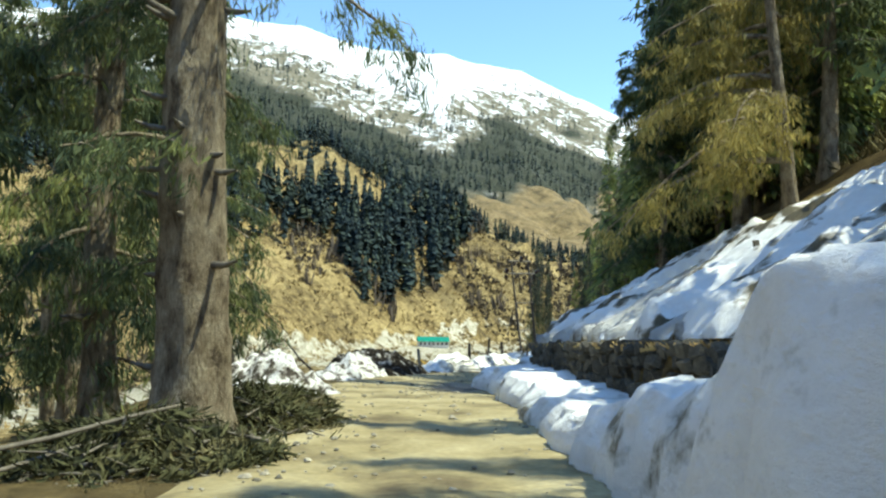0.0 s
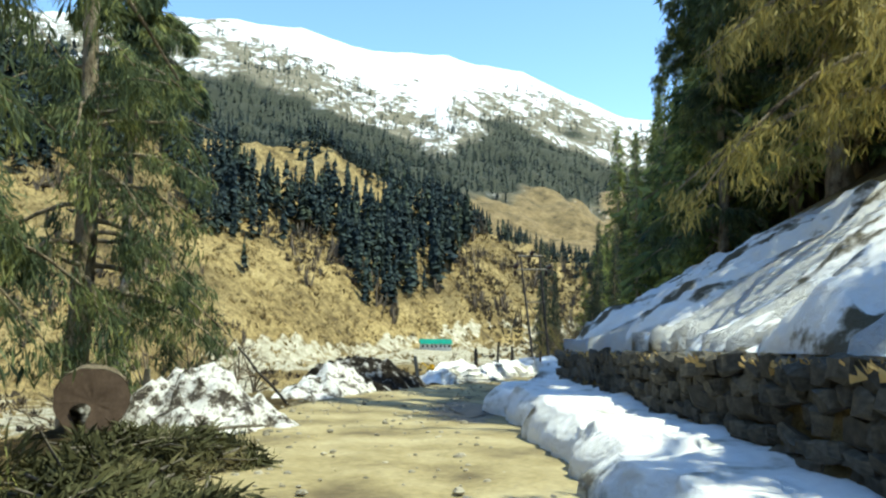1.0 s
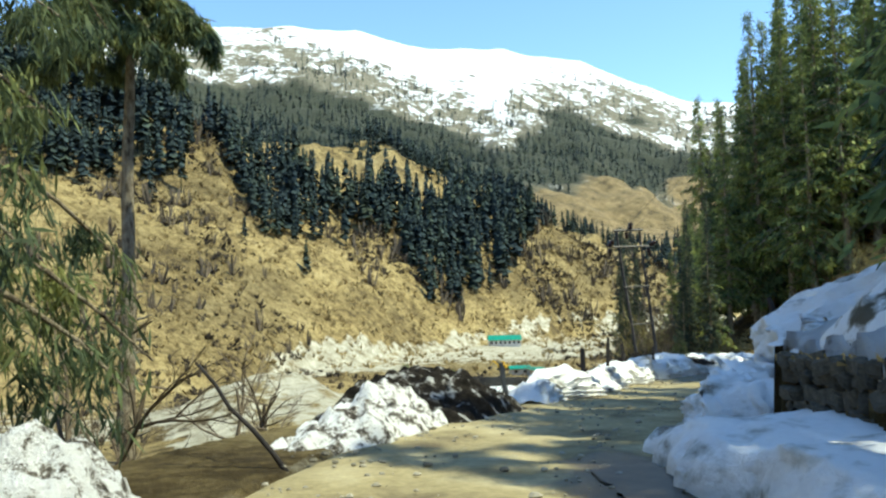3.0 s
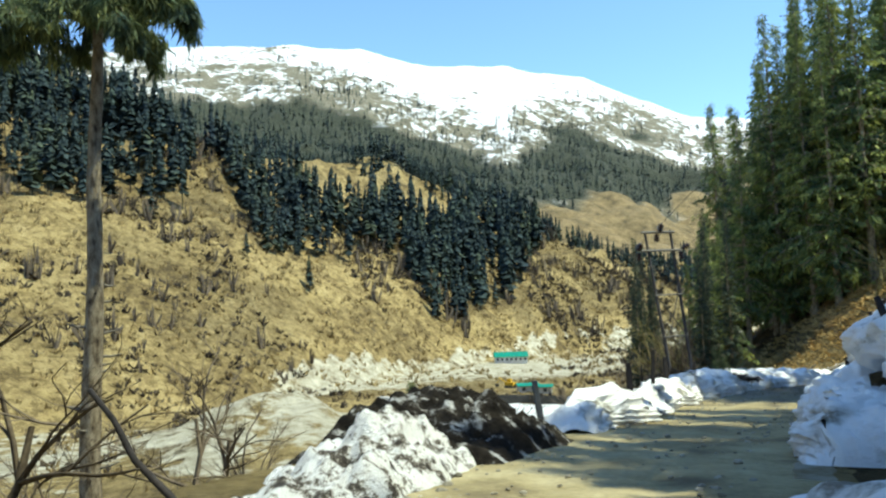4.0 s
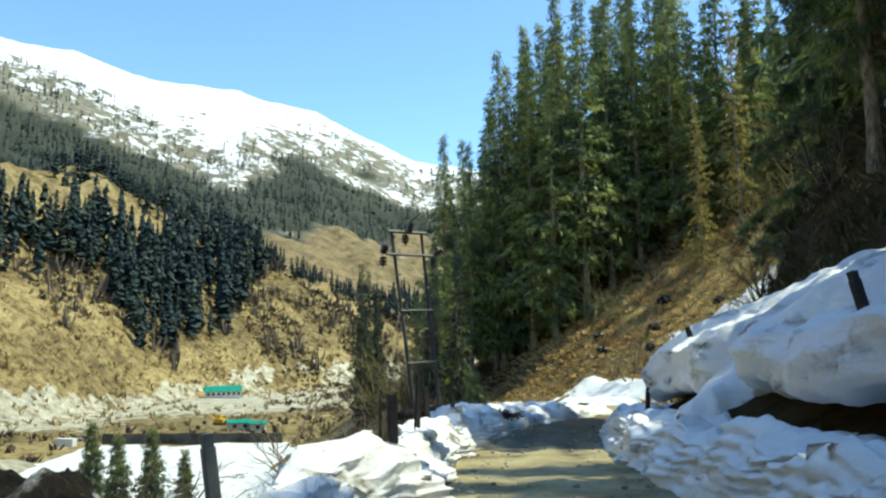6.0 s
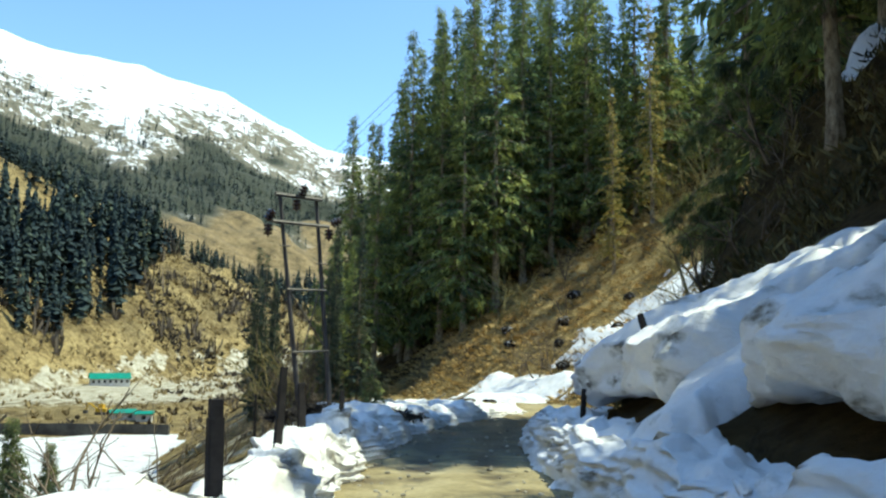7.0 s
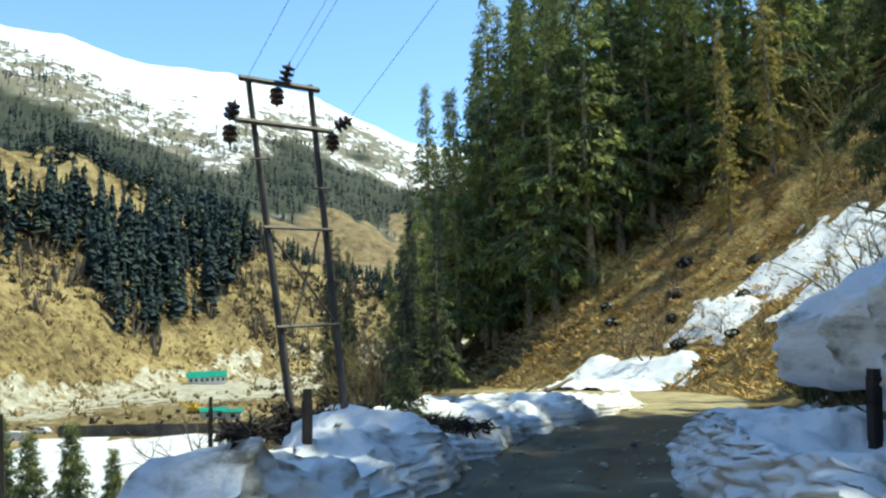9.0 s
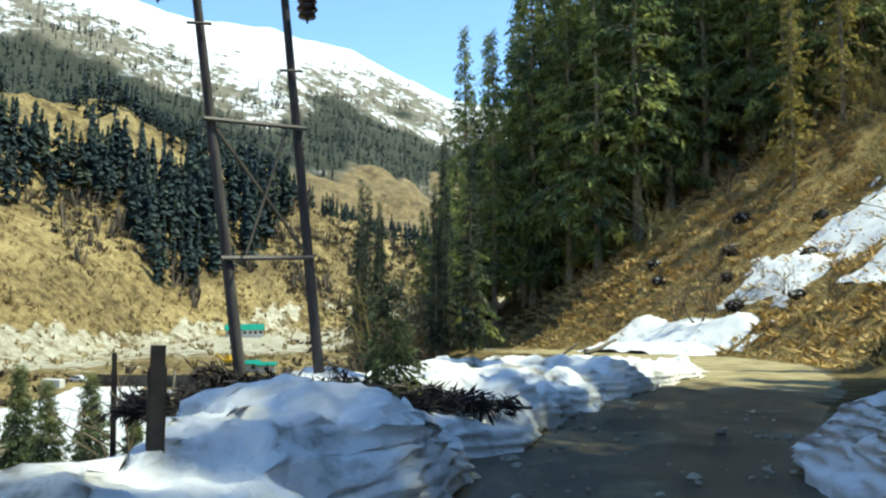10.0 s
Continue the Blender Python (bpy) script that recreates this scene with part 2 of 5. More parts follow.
    bump(nt, b, mid.outputs[0], 0.7, 14.0)
    return m


M_MOUNTAIN = mountain_material()


# ---- plan ----
def smooth_line(pts, step=0.5):
    """A dense polyline through the points, by Catmull-Rom."""
    p = np.array([pts[0], *pts, pts[-1]], float)
    out = []
    for i in range(1, len(p) - 2):
        n = max(2, int(np.linalg.norm(p[i + 1] - p[i]) / step))
        for k in range(n):
            t = k / n
            a, b, c, d = p[i - 1], p[i], p[i + 1], p[i + 2]
            out.append(0.5 * (2 * b + (c - a) * t + (2 * a - 5 * b + 4 * c - d) * t * t + (3 * b - a - 3 * c + d) * t ** 3))
    out.append(p[-1])
    return np.array(out)


class Line:
    """A plan line that gives distance along, and distance to its right, of any points."""

    def __init__(self, pts, step):
        self.p = smooth_line(pts, step)
        d = np.diff(self.p, axis=0)
        l = np.linalg.norm(d, axis=1)
        self.s = np.concatenate([[0], np.cumsum(l)])
        self.t = np.vstack([d / l[:, None], d[-1:] / l[-1:, None]])

    def su(self, x, y):
        q = np.stack([np.asarray(x, float).ravel(), np.asarray(y, float).ravel()], 1)
        s, u = np.empty(len(q)), np.empty(len(q))
        for a in range(0, len(q), 4000):
            k = q[a:a + 4000]
            j = ((k[:, None, :] - self.p[None]) ** 2).sum(2).argmin(1)
            r = k - self.p[j]
            s[a:a + 4000] = self.s[j] + (r * self.t[j]).sum(1)
            u[a:a + 4000] = r[:, 0] * self.t[j, 1] - r[:, 1] * self.t[j, 0]
            far = np.hypot(r[:, 0], r[:, 1])
            u[a:a + 4000] = np.sign(u[a:a + 4000]) * np.maximum(np.abs(u[a:a + 4000]), far * 0.999)
        return s, u

    def at(self, s, u=0.0):
        x, y = np.interp(s, self.s, self.p[:, 0]), np.interp(s, self.s, self.p[:, 1])
        tx, ty = np.interp(s, self.s, self.t[:, 0]), np.interp(s, self.s, self.t[:, 1])
        return x + u * ty, y - u * tx


ROAD = Line([(0, -60), (0, -20), (0, 0), (0, 8), (-0.5, 16), (-1.5, 24), (-1.7, 29.5), (-0.9, 35.5), (2.0, 43.5), (4.7, 49.2), (7.9, 57.6), (11.5, 65), (16, 72.5), (21, 79), (27, 86), (33, 95), (37, 106), (37.5, 120),
             (34, 137), (32, 160), (36, 190), (52, 240), (85, 310), (180, 430), (400, 600), (900, 900)], 0.9)
FOOT = Line([(4.0, -60), (4.0, 0), (4.0, 20), (4.0, 33), (6.0, 40), (8.5, 48), (11.5, 56), (15.0, 62), (20, 68.5), (25.5, 76), (32, 84), (38, 94), (42, 106), (42, 120), (38.5, 137), (36.5, 160), (41, 190), (57, 238), (90, 306), (185, 424), (404, 592), (900, 890)], 1.2)
S0 = 60.0                                     # distance along at y = 0
CENTRE = (0.0, 25.0)


def road_z(s):
    return -0.0535 * (np.asarray(s) - S0) * (np.asarray(s) < S0 + 170) - 9.1 * (np.asarray(s) >= S0 + 170)


AZ = [-180, -90, -60, -35, -28, -21, -11, -4, 1, 7, 14, 30, 60, 180]
BASE_R = [225, 165, 177, 208, 222, 249, 318, 393, 450, 517, 600, 760, 900, 900]
TOP_AZ = [-180, -90, -60, -35, -29, -24, -19, -14, -8.5, -4, 0.7, 3.9, 7.5, 12, 25, 60, 180]
TOP_EL = [12, 21, 20, 17.4, 15.7, 13.8, 12.8, 12.0, 11.6, 9.8, 7.8, 5.0, 3.2, 2.4, 1.5, 1, 1]
SKY_AZ = [-180, -90, -60, -40, -29, -25, -17.6, -11, -5.8, 0, 5.6, 10.4, 13.4, 17.5, 19.4, 30, 50, 120, 180]
SKY_EL = [8, 12, 15, 17.5, 18.8, 19.3, 19.9, 19.8, 18.5, 18.25, 17.1, 14.9, 13.6, 13.0, 12.7, 12, 13, 10, 8]
WOOD_AZ = [-180, -60, -28, -20, -15.8, -11, -5.5, -0.2, 1.5, 4.2, 9.5, 13.3, 20, 180]
WOOD_EL = [10, 14, 16, 16.2, 16.6, 15.2, 13.2, 12.0, 13.0, 13.7, 12.4, 10.6, 10, 8]
FLOOR_Z = -23.0


def fbm(x, y, scale, octaves=4):
    """Rolling value noise, vectorised over arrays."""
    x, y = np.asarray(x, float) / scale, np.asarray(y, float) / scale
    out, amp = np.zeros_like(x), 1.0
    for o in range(octaves):
        xi, yi = np.floor(x).astype(np.int64), np.floor(y).astype(np.int64)
        fx, fy = x - xi, y - yi
        fx, fy = fx * fx * (3 - 2 * fx), fy * fy * (3 - 2 * fy)

        def h(a, b):
            v = np.sin(a * 127.1 + b * 311.7 + o * 74.7) * 43758.5453
            return v - np.floor(v)

        v = (h(xi, yi) * (1 - fx) + h(xi + 1, yi) * fx) * (1 - fy) + (h(xi, yi + 1) * (1 - fx) + h(xi + 1, yi + 1) * fx) * fy
        out += amp * (v - 0.5)
        x, y, amp = x * 2.03 + 7.3, y * 2.03 + 1.7, amp * 0.5
    return out


def polar(x, y):
    dx, dy = np.asarray(x, float) - CENTRE[0], np.asarray(y, float) - CENTRE[1]
    return np.degrees(np.arctan2(dx, dy)), np.hypot(dx, dy)


def mound_z(x, y):
    """The spur of pale gravel tipped onto the valley floor."""
    p, q = (x + 50.0) * 0.94 + (y - 185.0) * 0.34, -(x + 50.0) * 0.34 + (y - 185.0) * 0.94
    body = 1 - np.abs(p / 30.0) ** 1.6 - np.abs(q / 52.0) ** 2.0 + 1.1 * fbm(x, y, 26.0, 5)
    return (6.5 + 5.0 * fbm(x + 40, y, 15.0, 4)) * np.clip(body, 0, 1) ** 0.7 * np.clip(1.3 - np.abs(p) / 30.0, 0, 1) * np.clip(1.3 - np.abs(q) / 52.0, 0, 1)


def ground_z(x, y, want=False):
    """Height of the ground; with want, also the masks of gravel, snow and forest floor with painted shade."""
    x, y = np.atleast_1d(np.asarray(x, float)), np.atleast_1d(np.asarray(y, float))
    s, u = ROAD.su(x, y)
    s, u = s.reshape(x.shape), u.reshape(x.shape)
    d = FOOT.su(x, y)[1].reshape(x.shape)
    zr = road_z(s)
    n1, n2 = fbm(x, y, 14.0, 5), fbm(x + 50, y, 60.0, 5)
    # the hill that rises beside the road
    wall = np.where(s < S0 + 36, 1.75, np.interp(s, [S0 + 36, S0 + 40, S0 + 64, S0 + 72], [1.75, 0.9, 0.9, 0.0]))
    up = np.maximum(d, 0)
    right = zr + np.where(d > 0, wall + np.interp(s, [S0 + 40, S0 + 60, S0 + 67, S0 + 82, S0 + 94], [0.62, 0.75, 0.95, 0.95, 0.76]) * np.minimum(up, 62) + 0.12 * np.clip(up - 62, 0, 120) + (0.6 * np.minimum(up, 18) + 3.2 * fbm(x, y, 5.0, 5) * np.clip(up / 5, 0, 1)) * np.exp(-((s - S0 - 76) / 6.5) ** 2) + n1 * np.minimum(up * 0.12, 2.0) + 1.3 * fbm(x + 9, y, 7.0, 4) * np.clip(up / 4, 0, 1) * (s > S0 + 90), 0)
    # the shoulder and the fall into the valley
    lip = np.interp(s - S0, [-60, 0, 20, 36, 44, 50, 55, 60, 65, 69, 74, 80, 90, 110], [7.0, 7.0, 7.5, 6.5, 4.6, 3.9, 3.5, 3.6, 4.6, 6.0, 8.4, 9.0, 7.5, 6.0])
    down = np.maximum(-u - lip, 0)
    left = zr - 0.02 * np.maximum(-u - 2, 0) - 0.55 * down + n1 * np.minimum(down * 0.10, 1.6)
    z = np.where(d > 0, right, np.where(u < -2, left, zr))
    z = np.maximum(z, FLOOR_Z + 0.9 * n1 * (np.abs(u) > 12) + mound_z(x, y))
    az, r = polar(x, y)
    base = np.interp(az, AZ, BASE_R)
    slope = 0.55
    top_t = np.tan(np.radians(np.interp(az, TOP_AZ, TOP_EL)))
    r_top = (-FLOOR_Z + slope * base) / np.maximum(slope - top_t, 0.1)
    rise = np.where(r < r_top, slope * (r - base), slope * (r_top - base) + 0.05 * (r - r_top))
    hill = FLOOR_Z + np.maximum(rise, 0) + n2 * np.clip((r - base) * 0.12, 0, 30) + n1 * np.clip((r - base) * 0.05, 0, 3)
    open_side = (d < 0)
    z = np.where(open_side & (r > base), np.maximum(z, hill), z)
    z = np.where((u > -3.2) & (u < np.where(s < S0 + 38, 3.9, 2.7)) & (d < 0) & (s < S0 + 160), zr - 0.14, z)
    if not want:
        return z
    zc = z - 0.6
    el = np.degrees(np.arctan2(zc, r))
    gravel = np.zeros_like(z)
    gravel = np.where(open_side & (r > 60) & (r < base + 10 + 30 * n2) & (z < -12), 0.46 + 0.6 * n2, gravel)
    gravel = np.where(open_side & (mound_z(x, y) > 0.8), 0.58 + 0.35 * n1, gravel)
    cut = np.interp(az, [-60, -35, -28, -21, -11, -4, 1, 7, 14], [-7, -6.4, -6.1, -5.6, -4.3, -2.6, -1.4, -1.3, -1.0])
    gravel = np.where(open_side & (np.abs(el - cut - 0.25 * n1) < 0.38) & (r > base - 90) & (az > -17), 0.60 + 0.35 * n1, gravel)
    gravel = np.where((np.abs(u) < 3.4) & (d < 0), 0.50, gravel)
    snow = np.where((d > 0) & (s < S0 + 37) & (d < 6.5), 0.62, 0.0)
    snow = np.where((d > 0) & (s > S0 + 36) & (s < S0 + 100) & (d < 5 + 6 * n2), 0.45 + 0.3 * n1, snow)
    field = (x > -40 - 16 * n2) & (x < 14) & (y > 128) & (y < 240 - 0.25 * (x - 2)) & (z < FLOOR_Z + 2.5)
    snow = np.where(field, 0.72 + 0.4 * n2 + 0.2 * n1, snow)
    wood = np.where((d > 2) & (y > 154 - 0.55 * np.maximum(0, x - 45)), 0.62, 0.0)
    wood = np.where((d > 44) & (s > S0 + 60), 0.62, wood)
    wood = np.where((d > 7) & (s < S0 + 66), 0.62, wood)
    # these two strips paint the shade of the steep bank and the slab hollow
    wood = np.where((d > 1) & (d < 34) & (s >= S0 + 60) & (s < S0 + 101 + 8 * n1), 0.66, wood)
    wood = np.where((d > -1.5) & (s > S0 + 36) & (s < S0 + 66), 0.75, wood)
    snow = np.where((d > -2) & (s > S0 + 36) & (s < S0 + 66), 0.0, snow)
    return z, gravel, snow, wood, el, az, r, base, r_top


def mesh_object(name, verts, faces, mat, parent=None, smooth=True, label=""):
    me = bpy.data.meshes.new(name)
    me.from_pydata([tuple(v) for v in verts], [], [tuple(f) for f in faces])
    me.materials.append(mat)
    if smooth:
        me.polygons.foreach_set("use_smooth", [True] * len(me.polygons))
    me.update()
    ob = new(name, me)
    if parent:
        ob.parent = parent
    if label:
        ob["label"] = label
    return ob


def part(name, bm, mat, parent=None, label="", smooth=False):
    """Links a bmesh as one mesh object under a thing or under a part."""
    me = bpy.data.meshes.new(name)
    bm.to_mesh(me)
    bm.free()
    me.materials.append(mat)
    if smooth:
        me.polygons.foreach_set("use_smooth", [True] * len(me.polygons))
    ob = new(name, me)
    if parent:
        ob.parent = parent
    if label:
        ob["label"] = label
    return ob


def grid_faces(n, m, wrap=False):
    f = []
    for i in range(n - 1):
        for j in range(m if wrap else m - 1):
            k = (j + 1) % m
            f.append((i * m + j, i * m + k, (i + 1) * m + k, (i + 1) * m + j))
    return f


def set_cover(ob, r, g, b):
    at = ob.data.color_attributes.new("cover", "FLOAT_COLOR", "POINT")
    c = np.stack([r, g, b, np.ones_like(r)], 1).astype(np.float32)
    at.data.foreach_set("color", np.clip(c, 0, 1).ravel())


# ---- ground sheet, from the road out to the hills ----
_azs = np.concatenate([np.arange(-180, -50, 3.0), np.arange(-50, 62, 0.5), np.arange(62, 180, 3.0)])
_rs = np.concatenate([[0.2], np.geomspace(1.0, 1150.0, 262)])
_A, _Rr = np.meshgrid(np.radians(_azs), _rs)
_X, _Y = CENTRE[0] + np.sin(_A) * _Rr, CENTRE[1] + np.cos(_A) * _Rr
_z, _g, _s, _w, _e, _a, _r, _b, _t = [v.ravel() for v in ground_z(_X, _Y, True)]
_faces = [(f[0], f[3], f[2], f[1]) for f in grid_faces(len(_rs), len(_azs), True)]
ground = mesh_object("ground", np.stack([_X.ravel(), _Y.ravel(), _z], 1), _faces, M_GROUND)
tagged(ground, "dry brown grass slopes with pale gravel and old snow", "ground", kind="structure")
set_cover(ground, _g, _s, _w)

# ---- snow mountain ----
_azs = np.concatenate([np.arange(-180, -50, 4.0), np.arange(-50, 40, 0.4), np.arange(40, 180, 4.0)])
_rs = np.concatenate([np.linspace(820, 2600, 110), [2750, 3000, 3500]])
_A, _Rr = np.meshgrid(np.radians(_azs), _rs)
_X, _Y = CENTRE[0] + np.sin(_A) * _Rr, CENTRE[1] + np.cos(_A) * _Rr
_deg = np.degrees(_A)
_lo = np.interp(_deg, TOP_AZ, TOP_EL) * 0.55
_hi = np.interp(_deg, SKY_AZ, SKY_EL)
_f = np.clip((_Rr - 820) / (2600 - 820), 0, 1) ** 0.75
_el2 = _lo + (_hi - _lo) * _f
_nz = fbm(_X, _Y, 420.0, 6)
_Z = _Rr * np.tan(np.radians(_el2)) + _nz * 80 * np.sin(np.pi * _f) + 26 * fbm(_X, _Y, 90.0, 4) * (0.45 + np.sin(np.pi * _f))
_Z = np.where(_Rr > 2620, _Z - (_Rr - 2600) * 0.5, _Z)
_line = np.interp(_deg, WOOD_AZ, WOOD_EL) + 1.6 * fbm(_X, _Y, 160.0, 5)
_els = np.degrees(np.arctan2(_Z, _Rr))
mountain = mesh_object("mountain", np.stack([_X.ravel(), _Y.ravel(), _Z.ravel()], 1), [(f[0], f[3], f[2], f[1]) for f in grid_faces(len(_rs), len(_azs), True)], M_MOUNTAIN)
tagged(mountain, "snow covered mountain ridge with bare rock streaks above dark forest", "mountain", kind="structure")
_forest = np.clip((_line - _els) / 0.5, 0, 1)
_meadow = np.clip((8.4 - _els + 1.2 * _nz + 3.2 * fbm(_X, _Y, 90.0, 4)) / 0.5, 0, 1) * (_deg > 0)
_snowy = 0.40 + 0.44 * np.clip((_els - _line - 0.4) / 4.6, 0, 1) ** 1.3 + 0.10 * np.clip(1 - np.abs(_els - _line - 0.5) / 0.5, 0, 1)
set_cover(mountain, _meadow.ravel(), _snowy.ravel(), (_forest * (1 - _meadow)).ravel())

# ---- road ----
_ss = np.arange(S0 - 12, S0 + 150, 0.5)
_us = np.linspace(-3.1, 3.8, 36)
_SS, _UU = np.meshgrid(_ss, _us, indexing="ij")
_X, _Y = ROAD.at(_SS, _UU)
_Z = road_z(_SS) + 0.05 * fbm(_X, _Y, 1.4, 4) - 0.04 * np.exp(-((np.abs(_UU) - 0.85) / 0.35) ** 2) - 0.10 * (np.abs(_UU - 0.35) / 3.45) ** 8
road = mesh_object("road", np.stack([_X.ravel(), _Y.ravel(), _Z.ravel()], 1), [(f[0], f[3], f[2], f[1]) for f in grid_faces(len(_ss), len(_us))], M_ROAD)
tagged(road, "narrow rutted dirt road with loose stones", "road", kind="structure")

_wx = np.exp(-((_X - 0.7) / 1.5) ** 2 - ((_Y - 30.0) / 5.0) ** 2) * 0.85
# from s 52 on the darkening also paints the tree shade on the road
_shade_wet = np.interp(_SS - S0, [52, 58, 66, 84, 96], [0.12, 0.35, 0.62, 0.62, 0.2]) + 0.12 * np.exp(-((np.abs(_UU) - 0.85) / 0.4) ** 2)
_wet_shade = np.maximum(np.where(_SS < S0 + 50, 0.12, _shade_wet), _wx)
_at = road.data.attributes.new("wet", "FLOAT", "POINT")
_at.data.foreach_set("value", np.clip(_wet_shade, 0, 1).ravel().astype(np.float32))


# ---- snow ----
def heap(name, cx, cy, rx, ry, h, turn, mat, label, category, rough=0.34, cell=0.5, n=44, power=1.4, base=None, seed=0):
    """A lumpy mound that sits on the ground."""
    a = np.linspace(-1.15, 1.15, n)
    P, Q = np.meshgrid(a, a, indexing="ij")
    rr = np.sqrt(P ** 2 + Q ** 2) * (1 + 0.35 * fbm(P * 2 + seed, Q * 2, 1.0, 3))
    prof = np.clip(1 - rr ** power, -0.3, 1)
    c, sn = math.cos(radians(turn)), math.sin(radians(turn))
    X, Y = cx + c * P * rx - sn * Q * ry, cy + sn * P * rx + c * Q * ry
    g = ground_z(X, Y) if base is None else np.full(X.shape, base)
    Z = g + prof * h + (rough * fbm(X + seed * 3, Y, cell, 4) + 0.8 * rough * fbm(X, Y + seed, cell * 3.5, 3)) * np.clip(prof + 0.3, 0, 1)
    ob = mesh_object(name, np.stack([X.ravel(), Y.ravel(), Z.ravel()], 1), grid_faces(n, n), mat)
    return tagged(ob, label, category)


def ribbon(name, line, s0, s1, prof, mat, label, category, ds=0.18, ks=None):
    """A bank along a plan line: prof(s, k) gives sideways offset and height above the road for k from 0 to 1."""
    ss = np.arange(s0, s1, ds)
    ks = np.linspace(0, 1, 60) ** 1.5 if ks is None else ks
    S, K = np.meshgrid(ss, ks, indexing="ij")
    U, Hh = prof(S, K)
    X, Y = line.at(S, U)
    Z = road_z(ROAD.su(X, Y)[0].reshape(X.shape)) + Hh
    V = np.stack([X.ravel(), Y.ravel(), Z.ravel()], 1)
    ob = mesh_object(name, V, [(f[0], f[3], f[2], f[1]) for f in grid_faces(len(ss), len(ks))], mat)
    return tagged(ob, label, category)


def ends(S, a, b, w=1.2):
    return np.clip((S - a) / w, 0, 1) ** 0.5 * np.clip((b - S) / w, 0, 1) ** 0.5


def strata(S, h):
    """Ledges of the packed layers in a cut face of snow."""
    w = h * 6.5 + 0.8 * fbm(S, h, 1.8, 3)
    return 0.13 * (w - np.floor(w)) ** 2 + 0.06 * fbm(S, h * 4, 0.5, 3)


def left_bank(S, K):
    width = np.interp(S - S0, [44, 50, 55, 60, 65, 69, 73, 77, 84, 96], [1.8, 1.6, 1.5, 1.7, 2.6, 3.9, 5.8, 7.0, 6.0, 3.5])
    u = -2.05 - 0.35 * fbm(S, K * 0, 1.5, 3) - width * K
    top = (0.85 + 0.75 * fbm(S, K, 2.6, 4)) * np.interp(S - S0, [44, 50, 60, 80, 90], [0.8, 0.9, 1.05, 1.0, 0.6])
    h = top * np.clip(K * width / 0.7, 0, 1) ** 0.5 * np.clip((1.02 - K) / 0.2, 0, 1) ** 0.7 * ends(S, S0 + 44, S0 + 96)
    rag = 0.34 * fbm(S, K * width, 0.8, 5) - 0.45 * np.abs(fbm(S + 31, K * width, 1.5, 5)) + 0.05 * np.sin(h * 21 + 5 * fbm(S, K, 2.0, 3))
    return u + 0.45 * fbm(S + 77, K * 3, 0.8, 5) + strata(S, h), h - 0.02 + rag * np.clip(K * 6, 0, 1)


ribbon("snow_bank", ROAD, S0 + 44, S0 + 96, left_bank, M_PLOUGHED, "ploughed white snow bank along the valley edge", "snow bank")


def wall_foot(S, K):
    y = S - 60.0
    inner = np.interp(y, [2, 8, 14, 20, 26, 32, 35], [1.9, 1.9, 1.75, 1.9, 1.7, 1.4, 1.6])
    u = inner + 0.3 * fbm(S, K * 0, 1.3, 3) + (4.1 - inner) * K
    hh = np.interp(y, [1, 3, 7, 10, 13, 17, 24, 32, 35], [2.4, 2.2, 1.55, 0.8, 0.55, 0.6, 0.75, 0.8, 0.2])
    h = hh * np.clip(K / 0.16, 0, 1) ** 0.45 * (1 + 0.25 * K)
    rag = 0.13 * fbm(S, K * 3, 0.9, 5) - 0.22 * np.abs(fbm(S + 31, K * 2, 2.2, 5)) + 0.3 * hh * fbm(S + 5, K * 1.5, 1.8, 4)
    rag = rag + 0.3 * (fbm(S + 15, K * 4, 0.8, 5) - np.abs(fbm(S + 50, K * 3, 1.5, 4))) * np.clip((10 - y) / 4, 0, 1)
    return u + 0.3 * fbm(S + 77, K * 3, 0.7, 5), h - 0.03 + rag * np.clip(K * 6, 0, 1)


WALL_LINE = Line([(0, -60), (0, 0), (0, 20), (0, 40)], 1.0)
ribbon("snow_bank", WALL_LINE, S0 - 8, S0 + 35, wall_foot, M_PLOUGHED, "old white snow ploughed against a stone wall", "snow bank")


def wall_snow(S, K):
    u = 4.05 + 5.6 * K
    h = 1.72 + 0.62 * (u - 4.0) + (0.30 + 0.75 * fbm(S, u * 0.7, 1.7, 6) - 0.65 * np.abs(fbm(S + 3, u * 0.6, 1.3, 5))) * np.clip(K / 0.06, 0, 1) ** 0.5 * np.clip((1 - K) / 0.1, 0, 1) + 0.0 * S
    return u, h


ribbon("snow_slope", WALL_LINE, S0 - 6, S0 + 34.5, wall_snow, M_PATCHY_SNOW, "patchy snow lying on the slope above the wall", "snow")


def low_bank(S, K):
    u = np.interp(S - S0, [40, 44, 48, 52], [2.9, 2.6, 2.15, 1.95]) + 0.25 * fbm(S, K * 0, 1.0, 3) + 3.0 * K
    top = 1.15 + 0.35 * fbm(S, K, 2.2, 3)
    h = top * np.clip(K / 0.2, 0, 1) ** 0.45 * ends(S, S0 + 40, S0 + 71.5)
    rag = 0.34 * fbm(S, K * 4, 0.8, 5) - 0.42 * np.abs(fbm(S + 31, K * 4, 1.4, 5))
    return u + 0.35 * fbm(S + 77, h * 3, 0.8, 4) + 1.3 * strata(S, h), h - 0.05 + rag * np.clip(K * 5, 0, 1)


ribbon("snow_bank", ROAD, S0 + 40, S0 + 71.5, low_bank, M_PLOUGHED, "tall cut snow bank with a steep road side", "snow bank")


